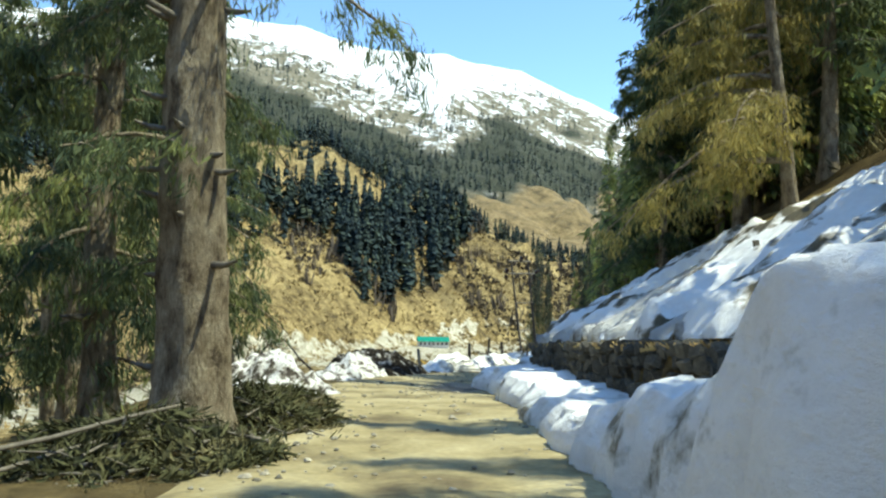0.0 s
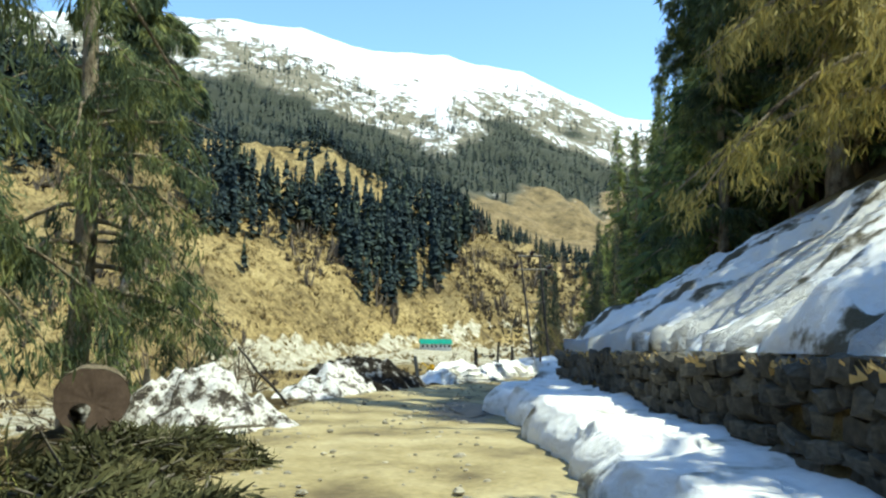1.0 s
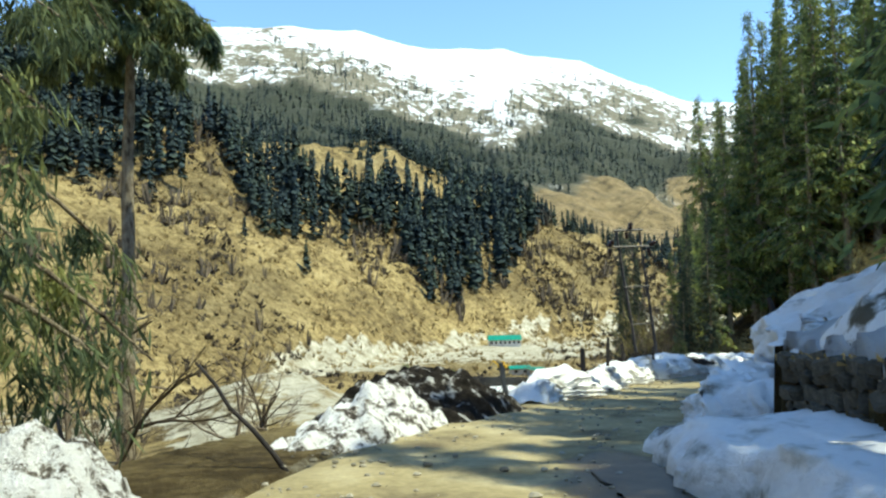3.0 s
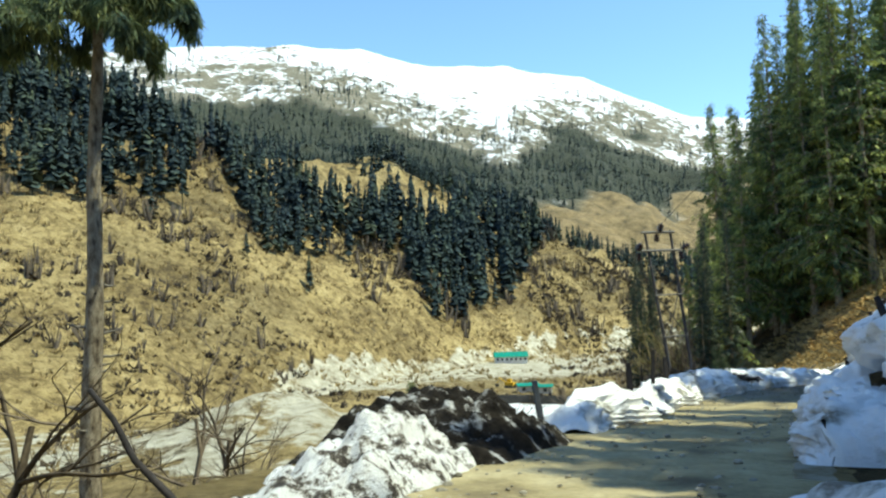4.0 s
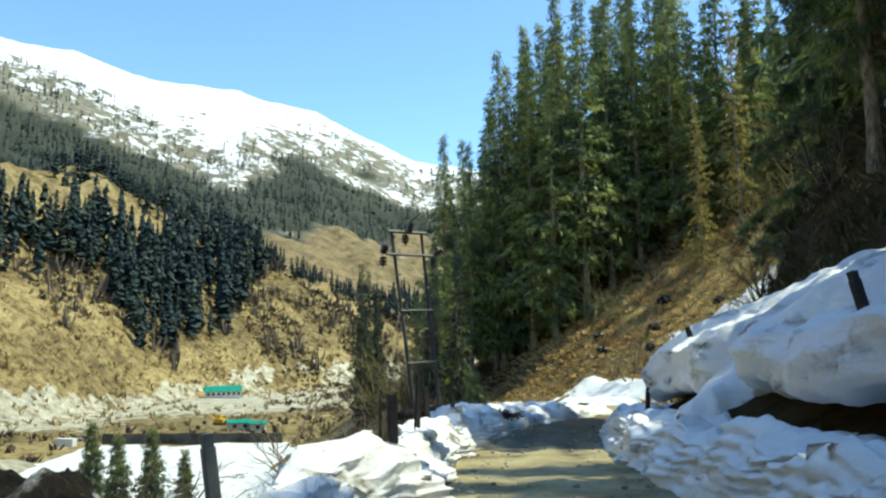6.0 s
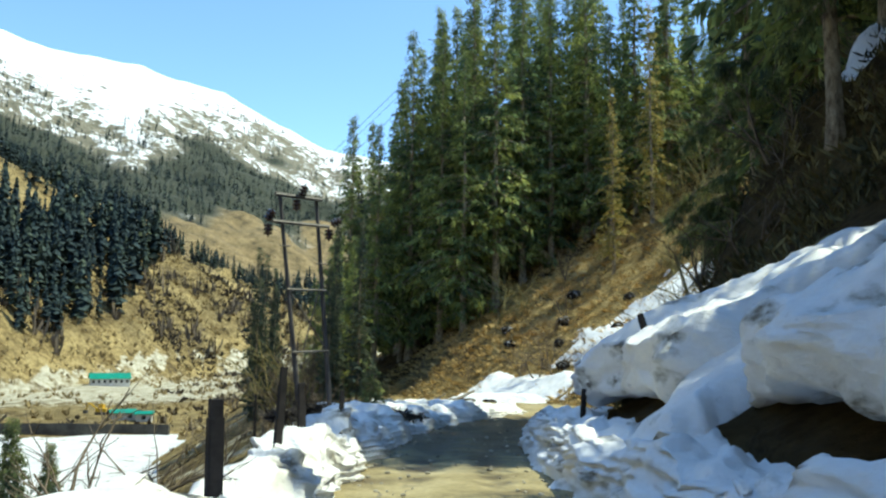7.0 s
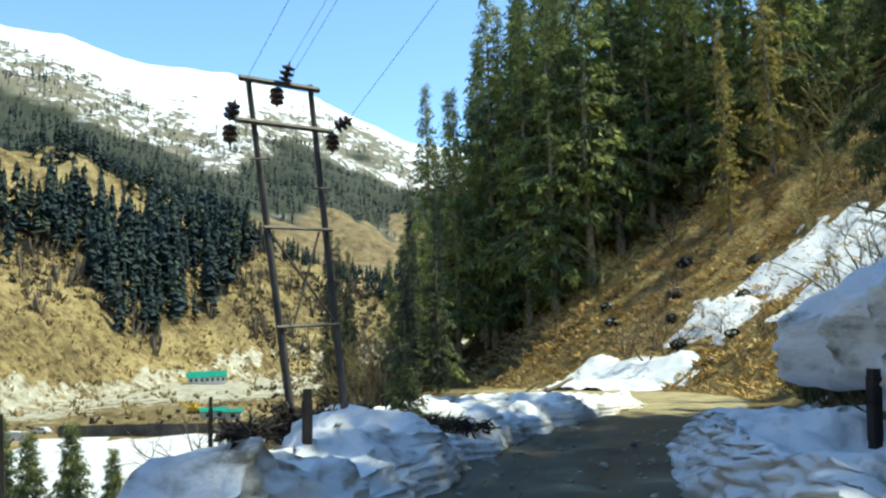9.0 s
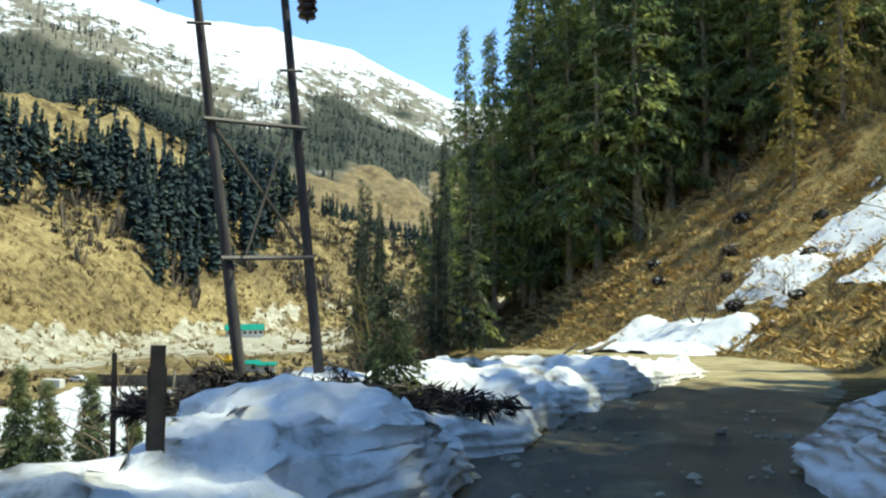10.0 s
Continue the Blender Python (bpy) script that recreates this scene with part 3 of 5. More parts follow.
def slab(s0, s1, label, taper=0.5):
    """A thick layer of snow that overhangs the cut slope: underside, blunt ragged front and streaked top."""

    def prof(S, K):
        k = K * 10
        fu = np.interp(k, [0, 1.0, 2.0, 2.4, 3.2, 3.9, 4.6, 10], [6.6, 5.2, 4.2, 3.9, 3.86, 3.92, 4.4, 13.5])
        fh = np.interp(k, [0, 1.0, 2.0, 2.4, 3.2, 3.9, 4.6, 10], [1.75, 1.75, 1.82, 1.95, 2.4, 2.8, 3.1, 7.1])
        e = np.sqrt(np.clip(np.clip((S - s0 - 0.35 * fbm(K * 9 + 4, S * 0, 1.0, 3)) / taper, 0, 1) * np.clip((s1 + 0.5 * fbm(K * 9, S * 0, 1.0, 3) - S) / 1.6, 0, 1), 0, 1))
        top, face = np.clip((k - 3.2) / 1.2, 0, 1), np.clip((k - 1.2) / 0.8, 0, 1) * np.clip((4.4 - k) / 0.8, 0, 1)
        u = fu + (1 - e) * 1.5 * (k < 5) + 1.0 * fbm(S, k * 0 + s0, 2.1, 4) + 0.75 * fbm(S, fh * 0.9, 1.0, 5) * (1 - top) + 0.7 * strata(S, fh) * face
        h = 1.6 + (fh - 1.6) * (0.12 + 0.88 * e) + 0.35 * fbm(S, k * 0, 1.5, 4)
        h = h - 0.55 * np.abs(fbm(S + 4, k * 0, 0.9, 3)) * face * (k < 2.6)
        h = h + top * (0.55 * fbm(S, fu * 0.33, 1.9, 6) - 0.95 * np.abs(fbm(S + 9 + 0.25 * fu, fu * 0.3, 1.9, 5)) + 0.12 + 0.30 * fbm(S, fu * 0.6, 0.5, 5))
        return u, h

    ribbon("snow_slab", ROAD, s0, s1, prof, M_PLOUGHED, label, "snow", 0.16, np.concatenate([np.linspace(0, 0.46, 34), np.linspace(0.475, 1, 46)]))


slab(S0 + 40.5, S0 + 54.2, "thick overhanging slab of snow above a dark hollow", 7.0)
slab(S0 + 55.6, S0 + 69.2, "blunt overhanging slab of snow on the hillside")


def tongue(S, K):
    c = S0 + 54.6 + 1.0 * K + 0.6 * fbm(K * 4, S * 0, 1.0, 3)
    w = np.abs(S - c) / (1.15 + 0.5 * (1 - K) ** 3)
    u = 2.75 + 3.4 * K
    h = np.interp(K, [0, 0.15, 0.5, 1], [0.6, 1.35, 2.2, 3.5]) - 2.4 * np.clip(w - 0.45, 0, 2) ** 1.5 + 0.4 * fbm(S, u * 0.5, 0.9, 5) - 0.4 * np.abs(fbm(S + 2, u * 0.4, 1.2, 4))
    return u, np.maximum(h, 0.3)


ribbon("snow_tongue", ROAD, S0 + 51.8, S0 + 58.4, tongue, M_PLOUGHED, "sunlit tongue of snow that joins the slab to the roadside bank", "snow", 0.14)

heap("snow_pile", -5.55, 25.6, 2.15, 2.0, 1.25, 10, M_DIRTY_SNOW, "dirty snow pile mixed with soil beside the road", "snow pile", rough=0.5, cell=0.4, n=70, seed=1)
heap("snow_pile", -4.2, 37.2, 1.5, 3.3, 1.0, -14, M_DIRTY_SNOW, "low dirty snow pile at the road edge", "snow pile", rough=0.45, cell=0.4, n=70, seed=2)
heap("soil_heap", -3.6, 42.0, 3.0, 3.5, 1.15, -30, M_DARK_SOIL, "heap of dark wet soil and snow lumps", "soil heap", rough=0.42, cell=0.4, n=120, power=2.2, seed=3)


# ---- trees ----
def tube(verts, faces, path, radii, n=6):
    """Adds a tapered tube along path to the lists."""
    k0 = len(verts)
    path = np.array(path, float)
    for i, p in enumerate(path):
        t = path[min(i + 1, len(path) - 1)] - path[max(i - 1, 0)]
        t /= np.linalg.norm(t) + 1e-9
        a = np.cross(t, (0.3, 0.9, 0.1)); a /= np.linalg.norm(a) + 1e-9
        b = np.cross(t, a)
        for j in range(n):
            w = 2 * math.pi * j / n
            verts.append(p + radii[i] * (a * math.cos(w) + b * math.sin(w)))
    for i in range(len(path) - 1):
        for j in range(n):
            k = (j + 1) % n
            faces.append((k0 + i * n + j, k0 + i * n + k, k0 + (i + 1) * n + k, k0 + (i + 1) * n + j))


def quads_object(name, A, B, C, D, mat, parent):
    """One mesh of many loose four-sided blades, from arrays of corners."""
    n = len(A)
    co = np.stack([A, B, C, D], 1).reshape(-1, 3).astype(np.float32)
    me = bpy.data.meshes.new(name)
    me.vertices.add(4 * n)
    me.vertices.foreach_set("co", co.ravel())
    me.loops.add(4 * n)
    me.loops.foreach_set("vertex_index", np.arange(4 * n, dtype=np.int32))
    me.polygons.add(n)
    me.polygons.foreach_set("loop_start", np.arange(0, 4 * n, 4, dtype=np.int32))
    me.polygons.foreach_set("loop_total", np.full(n, 4, dtype=np.int32))
    me.materials.append(mat)
    me.update(calc_edges=True)
    ob = new(name, me)
    if parent:
        ob.parent = parent
    return ob


def unit(v):
    return v / (np.linalg.norm(v, axis=1, keepdims=True) + 1e-9)


def sprays_object(name, rnd, P, out, each, size, thin, jitter, mat, parent, scale=None):
    """Needle sprays: at each point several thin blades that lean along out."""
    P = np.repeat(np.array(P), each, 0)
    O = np.repeat(np.array(out), each, 0)
    n = len(P)
    P = P + rnd.normal(0, jitter, (n, 3)) * (1, 1, 0.6)
    O = unit(O + rnd.normal(0, 0.38, (n, 3)))
    L = size * rnd.uniform(0.5, 1.5, (n, 1))
    if scale is not None:
        L = L * np.repeat(np.array(scale), each)[:, None]
    W = L * rnd.uniform(thin * 0.6, thin * 1.4, (n, 1))
    w = unit(np.cross(O, rnd.normal(0, 1, (n, 3))))
    return quads_object(name, P - O * L * 0.15, P + O * L * 0.4 + w * W, P + O * L, P + O * L * 0.4 - w * W, mat, parent)


def conifer(name, seed, height, radius, girth, bare, branches, sprays, size, mat, shape=1.08, droop=0.55):
    """A fir or cedar: tapered trunk with limbs, and a crown of hanging needle sprays."""
    rnd = np.random.RandomState(seed)
    tv, tf = [], []
    lean = rnd.normal(0, 0.006, 2)
    spine = [(lean[0] * z * z / height + 0.08 * math.sin(z * 0.4 + seed), lean[1] * z * z / height, z) for z in np.linspace(-0.4, height, 14)]
    tube(tv, tf, spine, [girth * (1 - 0.93 * (max(p[2], 0) / height) ** 0.8) * (1.25 if i == 0 else 1) for i, p in enumerate(spine)], 10)
    lv, lf, ls = [], [], []
    for b in range(branches):
        f = (b + rnd.rand()) / branches
        z = bare * height + (1 - bare) * height * f ** 0.9
        q = (z / height - bare) / (1 - bare)
        ln = radius * (1 - q) ** shape * rnd.uniform(0.35, 1.15) * (0.55 + 0.45 * min(1, q / 0.12)) + 0.25
        th = rnd.uniform(0, 2 * math.pi)
        dx, dy = math.cos(th), math.sin(th)
        x0 = np.interp(z, [p[2] for p in spine], [p[0] for p in spine])
        rise = rnd.uniform(-0.05, 0.25) + 0.4 * q
        pts = []
        for k in np.linspace(0, 1, 5):
            pts.append(np.array((x0 + dx * ln * k, dy * ln * k, z + ln * (rise * k - droop * (1 - 0.6 * q) * k * k))))
        tube(tv, tf, pts[::2], [max(0.012, 0.028 * ln * (1 - 0.85 * k)) for k in np.linspace(0, 1, 5)][::2], 3)
        m = max(3, int(sprays * (0.35 + 0.65 * ln / radius)))
        for k in rnd.uniform(0.18, 1.04, m):
            i = min(int(k * 4), 3)
            p = pts[i] + (pts[i + 1] - pts[i]) * (k * 4 - i)
            side = rnd.uniform(-1, 1) * 0.32 * ln * (1.05 - 0.75 * k)
            p = p + np.array((-dy * side, dx * side, -abs(side) * 0.25 + rnd.normal(0, 0.05)))
            out = np.array((dx, dy, 0)) * rnd.uniform(0.2, 0.9) + np.array((-dy, dx, 0)) * np.sign(side) * rnd.uniform(0, 0.7) + np.array((0, 0, -rnd.uniform(0.3, 1.1)))
            lv.append(p)
            ls.append(0.42 + 0.68 * (1 - q))
            lf.append(out / np.linalg.norm(out))
    root = new(name)
    mesh_object("trunk", tv, tf, M_BARK, root)
    sprays_object("crown", rnd, lv, lf, 3, size * 0.92, 0.15, size * 0.28, mat, root, ls)
    return root


def shrub(name, seed, height, stems, mat=None, spread=0.5, depth=3):
    """A leafless shrub of forking stems."""
    rnd = np.random.RandomState(seed)
    v, f = [], []

    def grow(p, d, ln, rad, lev):
        pts = [p]
        for k in range(3):
            d = d + rnd.normal(0, 0.14, 3)
            d /= np.linalg.norm(d)
            pts.append(pts[-1] + d * ln / 3)
        tube(v, f, pts, [rad, rad * 0.85, rad * 0.7, rad * 0.5], 3)
        if lev:
            for _ in range(rnd.randint(2, 4)):
                k = rnd.randint(1, 4)
                e = d + rnd.normal(0, spread, 3)
                e[2] = abs(e[2]) * 0.8 + 0.15
                grow(pts[k], e / np.linalg.norm(e), ln * rnd.uniform(0.5, 0.8), rad * 0.55, lev - 1)

    for _ in range(stems):
        d = np.array((rnd.normal(0, 0.35), rnd.normal(0, 0.35), 1.0))
        grow(np.array((rnd.normal(0, 0.12), rnd.normal(0, 0.12), -0.1)), d / np.linalg.norm(d), height * rnd.uniform(0.4, 0.6), height * 0.018, depth)
    return mesh_object(name, v, f, mat or M_TWIG)


def gz(x, y):
    return float(ground_z(x, y)[0])


def place(ob, x, y, turn=0.0, size=1.0, dz=0.0):
    ob.matrix_basis = pose(x, y, gz(x, y) + dz, 0, 0, turn) @ Matrix.Scale(size, 4)


def far_woods(name, spots, mat, label, blades=72):
    """Many distant firs in one mesh: drooping boughs round a thin trunk; spots are rows of x, y, z, height."""
    rnd = np.random.RandomState(5)
    T = np.array(spots, float)
    n = len(T)
    bare, wide = rnd.uniform(0.06, 0.30, n), rnd.uniform(0.11, 0.185, n)
    i = np.repeat(np.arange(n), blades)
    m = len(i)
    h = T[i, 3]
    f = rnd.rand(m) ** 1.15
    reach = h * (wide[i] * (1 - f) ** 0.8 * rnd.uniform(0.55, 1.2, m) + 0.012)
    th = rnd.uniform(0, 2 * math.pi, m)
    c, q = np.cos(th), np.sin(th)
    zb = h * (bare[i] + (1 - bare[i]) * f)
    A = np.stack([T[i, 0], T[i, 1], T[i, 2] + np.minimum(zb + h * rnd.uniform(0.03, 0.09, m), h)], 1)
    C = np.stack([T[i, 0] + c * reach, T[i, 1] + q * reach, T[i, 2] + zb - h * rnd.uniform(0.01, 0.07, m)], 1)
    w = (reach * rnd.uniform(0.34, 0.6, m) + 0.010 * h)[:, None] * np.stack([-q, c, rnd.normal(0, 0.25, m)], 1)
    mid = A * 0.42 + C * 0.58 - np.stack([0 * h, 0 * h, 0.008 * h], 1)
    tr = 0.009 * T[:, 3]
    lo, hi = T[:, :3] - (0, 0, 1.0), T[:, :3] + np.stack([0 * tr, 0 * tr, T[:, 3] * (bare + 0.3)], 1)
    P = [[], [], [], []]
    for d in ((1, 0, 0), (0, 1, 0)):
        o = tr[:, None] * np.array(d, float)
        for k, v in enumerate((lo - o, lo + o, hi + o, hi - o)):
            P[k].append(v)
    ob = quads_object(name, *[np.concatenate([v, *P[k]]) for k, v in enumerate((A, mid + w, C, mid - w))], mat, None)
    return tagged(ob, label, "forest", kind="stuff")


WOOD_LOW_AZ = [-60, -40, -26.5, -24.5, -23.2, -21.5, -20, -18.6, -14.5, -13.3, -8.2, -6.3, -4.3, -0.5, 0.8, 1.8, 3.4, 6.7, 12]
WOOD_LOW_EL = [8, 8.5, 9.0, 9.5, 11, 12.2, 7.7, 5.4, 4.5, 6.2, 3.9, 0.2, -0.3, 0.8, 3.2, 5.0, 5.6, 3.8, 1.5]


def hill_spots():
    rnd = np.random.RandomState(11)
    az = np.degrees(np.arctan(rnd.uniform(-1.3, 0.24, 60000)))
    r = np.sqrt(rnd.uniform(215 ** 2, 1100 ** 2, 60000))
    x, y = CENTRE[0] + np.sin(np.radians(az)) * r, CENTRE[1] + np.cos(np.radians(az)) * r
    z, _, _, _, el, azz, rr, base, top = ground_z(x, y, True)
    d = FOOT.su(x, y)[1]
    low = np.interp(az, WOOD_LOW_AZ, WOOD_LOW_EL) + 0.5 * fbm(x, y, 36, 3)
    gap = fbm(x, y, 100.0, 3)
    keep = (el > low) & (d < -4) & ((r < top * 1.12) | ((r < top * 1.6) & (rnd.rand(len(r)) < 0.3))) & (r > base + 28) & ((gap < 0.24) | ((az > -12) & (az < 2) & (gap < 0.42)))
    crest = np.interp(az, [-18, -8.5], [14.4, 10.4])
    keep &= ~((az > -18.5) & (az < -7.5) & (el > crest - 4.2) & (el < crest + 0.8) & (fbm(x, y, 24, 3) > -0.02))
    keep |= (el > low - 3.0) & (el <= low) & (d < -4) & (r > base + 28) & (rnd.rand(len(r)) < 0.004)
    sel = np.where(keep)[0]
    out, cells = [], {}
    for i in sel:
        c = (int(x[i] // 7.9), int(y[i] // 7.9))
        if c in cells:
            continue
        cells[c] = 1
        out.append((x[i], y[i], z[i] - 0.5, rnd.uniform(15, 34) * (1.0 + 0.15 * (gap[i] > 0)) * min(1.1, max(0.62, r[i] / 480)) * (0.55 if r[i] > 0.93 * top[i] else 1.0)))
    return out[:5200]


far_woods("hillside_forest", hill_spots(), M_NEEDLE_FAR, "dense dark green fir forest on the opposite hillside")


def mountain_spots():
    rnd = np.random.RandomState(12)
    V = np.array([v.co[:] for v in mountain.data.vertices])
    cov = np.array([c.color[2] for c in mountain.data.color_attributes["cover"].data])
    az, r = polar(V[:, 0], V[:, 1])
    ids = np.where((cov > 0.5) & (az > -28) & (az < 26))[0]
    ids = rnd.choice(ids, min(3200, len(ids)), replace=False)
    line = np.interp(az, WOOD_AZ, WOOD_EL)
    els = np.degrees(np.arctan2(V[:, 2], r))
    edge = np.where((els > line) & (els < line + 2.6) & (az > -28) & (az < 26) & (fbm(V[:, 0], V[:, 1], 120, 3) > 0.0))[0]
    ids = np.concatenate([ids, rnd.choice(edge, min(750, len(edge)), replace=False)])
    return [(V[i, 0] + rnd.normal(0, 4), V[i, 1] + rnd.normal(0, 4), V[i, 2] - 1, rnd.uniform(16, 28)) for i in ids]


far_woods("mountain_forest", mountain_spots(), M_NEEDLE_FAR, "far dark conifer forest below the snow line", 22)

# darker fir needles for the narrow trees, with their shade put into the colour
M_NEEDLE_SHADED = leafy(surface("shaded_fir_needles", [(0.3, (0.03, 0.05, 0.05)), (0.5, (0.075, 0.10, 0.07)), (0.68, (0.22, 0.24, 0.11))], 0.35, 6, 0.45, 0.7, 0.2, 0.0, island=0.8), 0.3)
FIRS = [conifer("fir_tree", 20 + i, h, r, g, b, n, s, z, M_NEEDLE_SHADED if r < 3 else M_NEEDLE_FIR_LIT) for i, (h, r, g, b, n, s, z) in enumerate([(34, 5.2, 0.40, 0.08, 220, 16, 0.75), (28, 4.6, 0.34, 0.05, 190, 16, 0.7), (38, 5.5, 0.46, 0.18, 230, 16, 0.8), (22, 3.8, 0.26, 0.04, 160, 17, 0.62), (25, 2.1, 0.24, 0.05, 210, 15, 0.55)])]
FIR_LABEL = "tall dark green fir tree on the hillside above the road"


def forest():
    """The wood on the spur ahead and above the road."""
    rnd = np.random.RandomState(3)
    spots = []
    for _ in range(2500):
        x, y = rnd.uniform(43, 118), rnd.uniform(95, 205)
        s, u = ROAD.su([x], [y])
        d = FOOT.su([x], [y])[1][0]
        s = s[0] - S0
        if d < 1 or d > 85:
            continue
        if d > 47 and y > 112 and x < 118 and rnd.rand() < 0.5 and all((x - a) ** 2 + (y - b) ** 2 > 36 for a, b in spots):
            spots.append((x, y))
            continue
        if d < 3 or y < 157 - 0.55 * max(0.0, x - 45) or y > 190 - 0.55 * max(0.0, x - 45):
            continue
        if any((x - a) ** 2 + (y - b) ** 2 < 4.7 ** 2 for a, b in spots):
            continue
        spots.append((x, y))
        if len(spots) >= 92:
            break
    return spots


_rnd = random.Random(8)
_used = set()
for x, y in forest():
    k = _rnd.choice([0, 0, 1, 1, 2, 3])
    if k not in _used:
        _used.add(k)
        t = FIRS[k]
    else:
        t = copy_thing(FIRS[k], Matrix())
    tagged(t, FIR_LABEL, "tree", "firs of the roadside wood")
    high = FOOT.su([x], [y])[1][0] > 46
    place(t, x, y, _rnd.uniform(0, 360), _rnd.uniform(1.3, 1.75) * (0.6 if high else 1.0), -0.3)


# ---- trees beside the road ----
def cedar(name, seed, x, y, height, girth, boughs, label, bare=0.12, mat=None, stubs=8, size=0.34, dense=1.0, lean=(0.0, 0.0), reach=0.13, each=22, burls=(), snags=()):
    """A large old cedar near the road: thick trunk with broken stubs, long boughs with hanging sprays."""
    rnd = np.random.RandomState(seed)
    tv, tf, lv, lf = [], [], [], []
    zs = np.concatenate([np.linspace(-0.6, height * 0.35, 34), np.linspace(height * 0.35 + 0.6, height, 14)])
    spine = np.array([(lean[0] * z + 0.10 * math.sin(z * 0.5 + seed), lean[1] * z + 0.08 * math.sin(z * 0.37 + 2 * seed), z) for z in zs])
    rad = [girth * (1 - 0.9 * (max(z, 0) / height)) * (1 + 0.35 * math.exp(-max(z, 0) / 0.5)) for z in zs]
    n = 26
    for i, p in enumerate(spine):
        for j in range(n):
            w = 2 * math.pi * j / n
            rr = rad[i] * (1 + 0.06 * math.sin(w * 5 + zs[i] * 0.6 + seed) + 0.035 * math.sin(w * 11 + zs[i] * 2.1) + 0.04 * rnd.normal())
            for bz, ba, bs in burls:
                off = math.atan2(math.sin(w - radians(90 - ba)), math.cos(w - radians(90 - ba)))
                rr += girth * bs * math.exp(-(off / 0.75) ** 2 - ((zs[i] - bz) / (0.42 if zs[i] < bz else 0.16)) ** 2)
            tv.append(p + np.array((math.cos(w) * rr, math.sin(w) * rr, 0)))
    for i in range(len(spine) - 1):
        for j in range(n):
            k = (j + 1) % n
            tf.append((i * n + j, i * n + k, (i + 1) * n + k, (i + 1) * n + j))

    def on(z):
        return np.array([np.interp(z, zs, spine[:, c]) for c in range(3)]), np.interp(z, zs, rad)

    root = new(name)
    for k in range(stubs + len(snags)):
        z = rnd.uniform(1.6, height * 0.42)
        th = rnd.uniform(0, 2 * math.pi)
        if k >= stubs:
            z, th = snags[k - stubs][0], radians(90 - snags[k - stubs][1])
        p, r0 = on(z)
        o = np.array((math.cos(th), math.sin(th), rnd.uniform(-0.15, 0.25)))
        sv, sf = [], []
        L = rnd.uniform(0.25, 0.9) if k < stubs else snags[k - stubs][2]
        tube(sv, sf, [p + o * r0 * 0.6, p + o * (r0 + L * 0.5), p + o * (r0 + L) + (0, 0, 0.12 * L)], [0.075, 0.055, 0.02], 7)
        mesh_object("branch_stub", sv, sf, M_WOODPOLE, root)
    for b in boughs if not isinstance(boughs, int) else range(boughs):
        if isinstance(boughs, int):
            q = (b + rnd.rand()) / boughs
            z = height * (bare + (0.97 - bare) * q)
            th, ln = rnd.uniform(0, 2 * math.pi), (height * reach) * (1 - q) ** 0.7 * rnd.uniform(0.3, 1.2) + 0.4
        else:
            z, th, ln = b[0], radians(90 - b[1]), b[2]
        p, r0 = on(z)
        dx, dy = math.cos(th), math.sin(th)
        up, sagk = rnd.uniform(-0.05, 0.3), rnd.uniform(0.25, 0.75)
        pts = [p + np.array((dx * (ln * k), dy * (ln * k), ln * (up * k - sagk * k * k))) + rnd.normal(0, 0.05, 3) * k for k in np.linspace(0, 1, 7)]
        tube(tv, tf, pts, [max(0.015, 0.022 * ln * (1 - 0.85 * k)) for k in np.linspace(0, 1, 7)], 5)
        for _ in range(int(ln * 3.2 * dense)):
            k = rnd.uniform(0.2, 1.0)
            i = min(int(k * 6), 5)
            c = pts[i] + (pts[i + 1] - pts[i]) * (k * 6 - i)
            side = rnd.uniform(-1, 1) * 0.34 * ln * (1.1 - 0.7 * k)
            e = c + np.array((-dy * side, dx * side, -abs(side) * 0.35))
            tube(tv, tf, [c, (c + e) / 2 + (0, 0, 0.04), e], [0.014, 0.010, 0.005], 3)
            for f in np.linspace(0.25, 1, max(2, int(abs(side) * 2.4) + 2)):
                lv.append(c + (e - c) * f)
                lf.append((0.35 * dx + rnd.normal(0, 0.2), 0.35 * dy + rnd.normal(0, 0.2), -1.0))
                if rnd.rand() < 0.6:
                    lv.append(lv[-1] - (rnd.normal(0, 0.06), rnd.normal(0, 0.06), rnd.uniform(0.15, 0.75)))
                    lf.append((rnd.normal(0, 0.12), rnd.normal(0, 0.12), -1.0))
    mesh_object("trunk", tv, tf, M_BARK, root)
    sprays_object("crown", rnd, lv, lf, each, size, 0.07, 0.16, mat or M_NEEDLE, root)
    root.matrix_basis = pose(x, y, gz(x, y) - 0.05)
    return tagged(root, label, "tree")


cedar("cedar_tree", 1, -4.48, 13.6, 26, 0.64, [(3.2, 300, 2.6), (4.6, 255, 3.2), (6.4, 25, 3.2), (7.4, 330, 3.5), (5.0, 200, 3.0), (8.4, 80, 4.0), (9.0, 250, 4.0), (10.5, 40, 3.6), (7.8, 290, 4.2), (12, 180, 4), (12, 300, 4), (14, 60, 3.6)],
      "huge old cedar with rough brown bark and broken branch stubs", stubs=12, lean=(0.012, 0.0), dense=1.0, size=0.19, each=26,
      burls=[(2.75, 215, 0.16), (4.5, 200, 0.14), (5.4, 170, 0.12), (5.0, 250, 0.10), (6.3, 190, 0.14)], snags=[(2.9, 262, 0.28), (4.15, 255, 0.35), (5.35, 235, 0.5), (4.7, 120, 0.45), (1.15, 258, 0.4), (5.9, 240, 0.4), (3.9, 185, 0.22)])
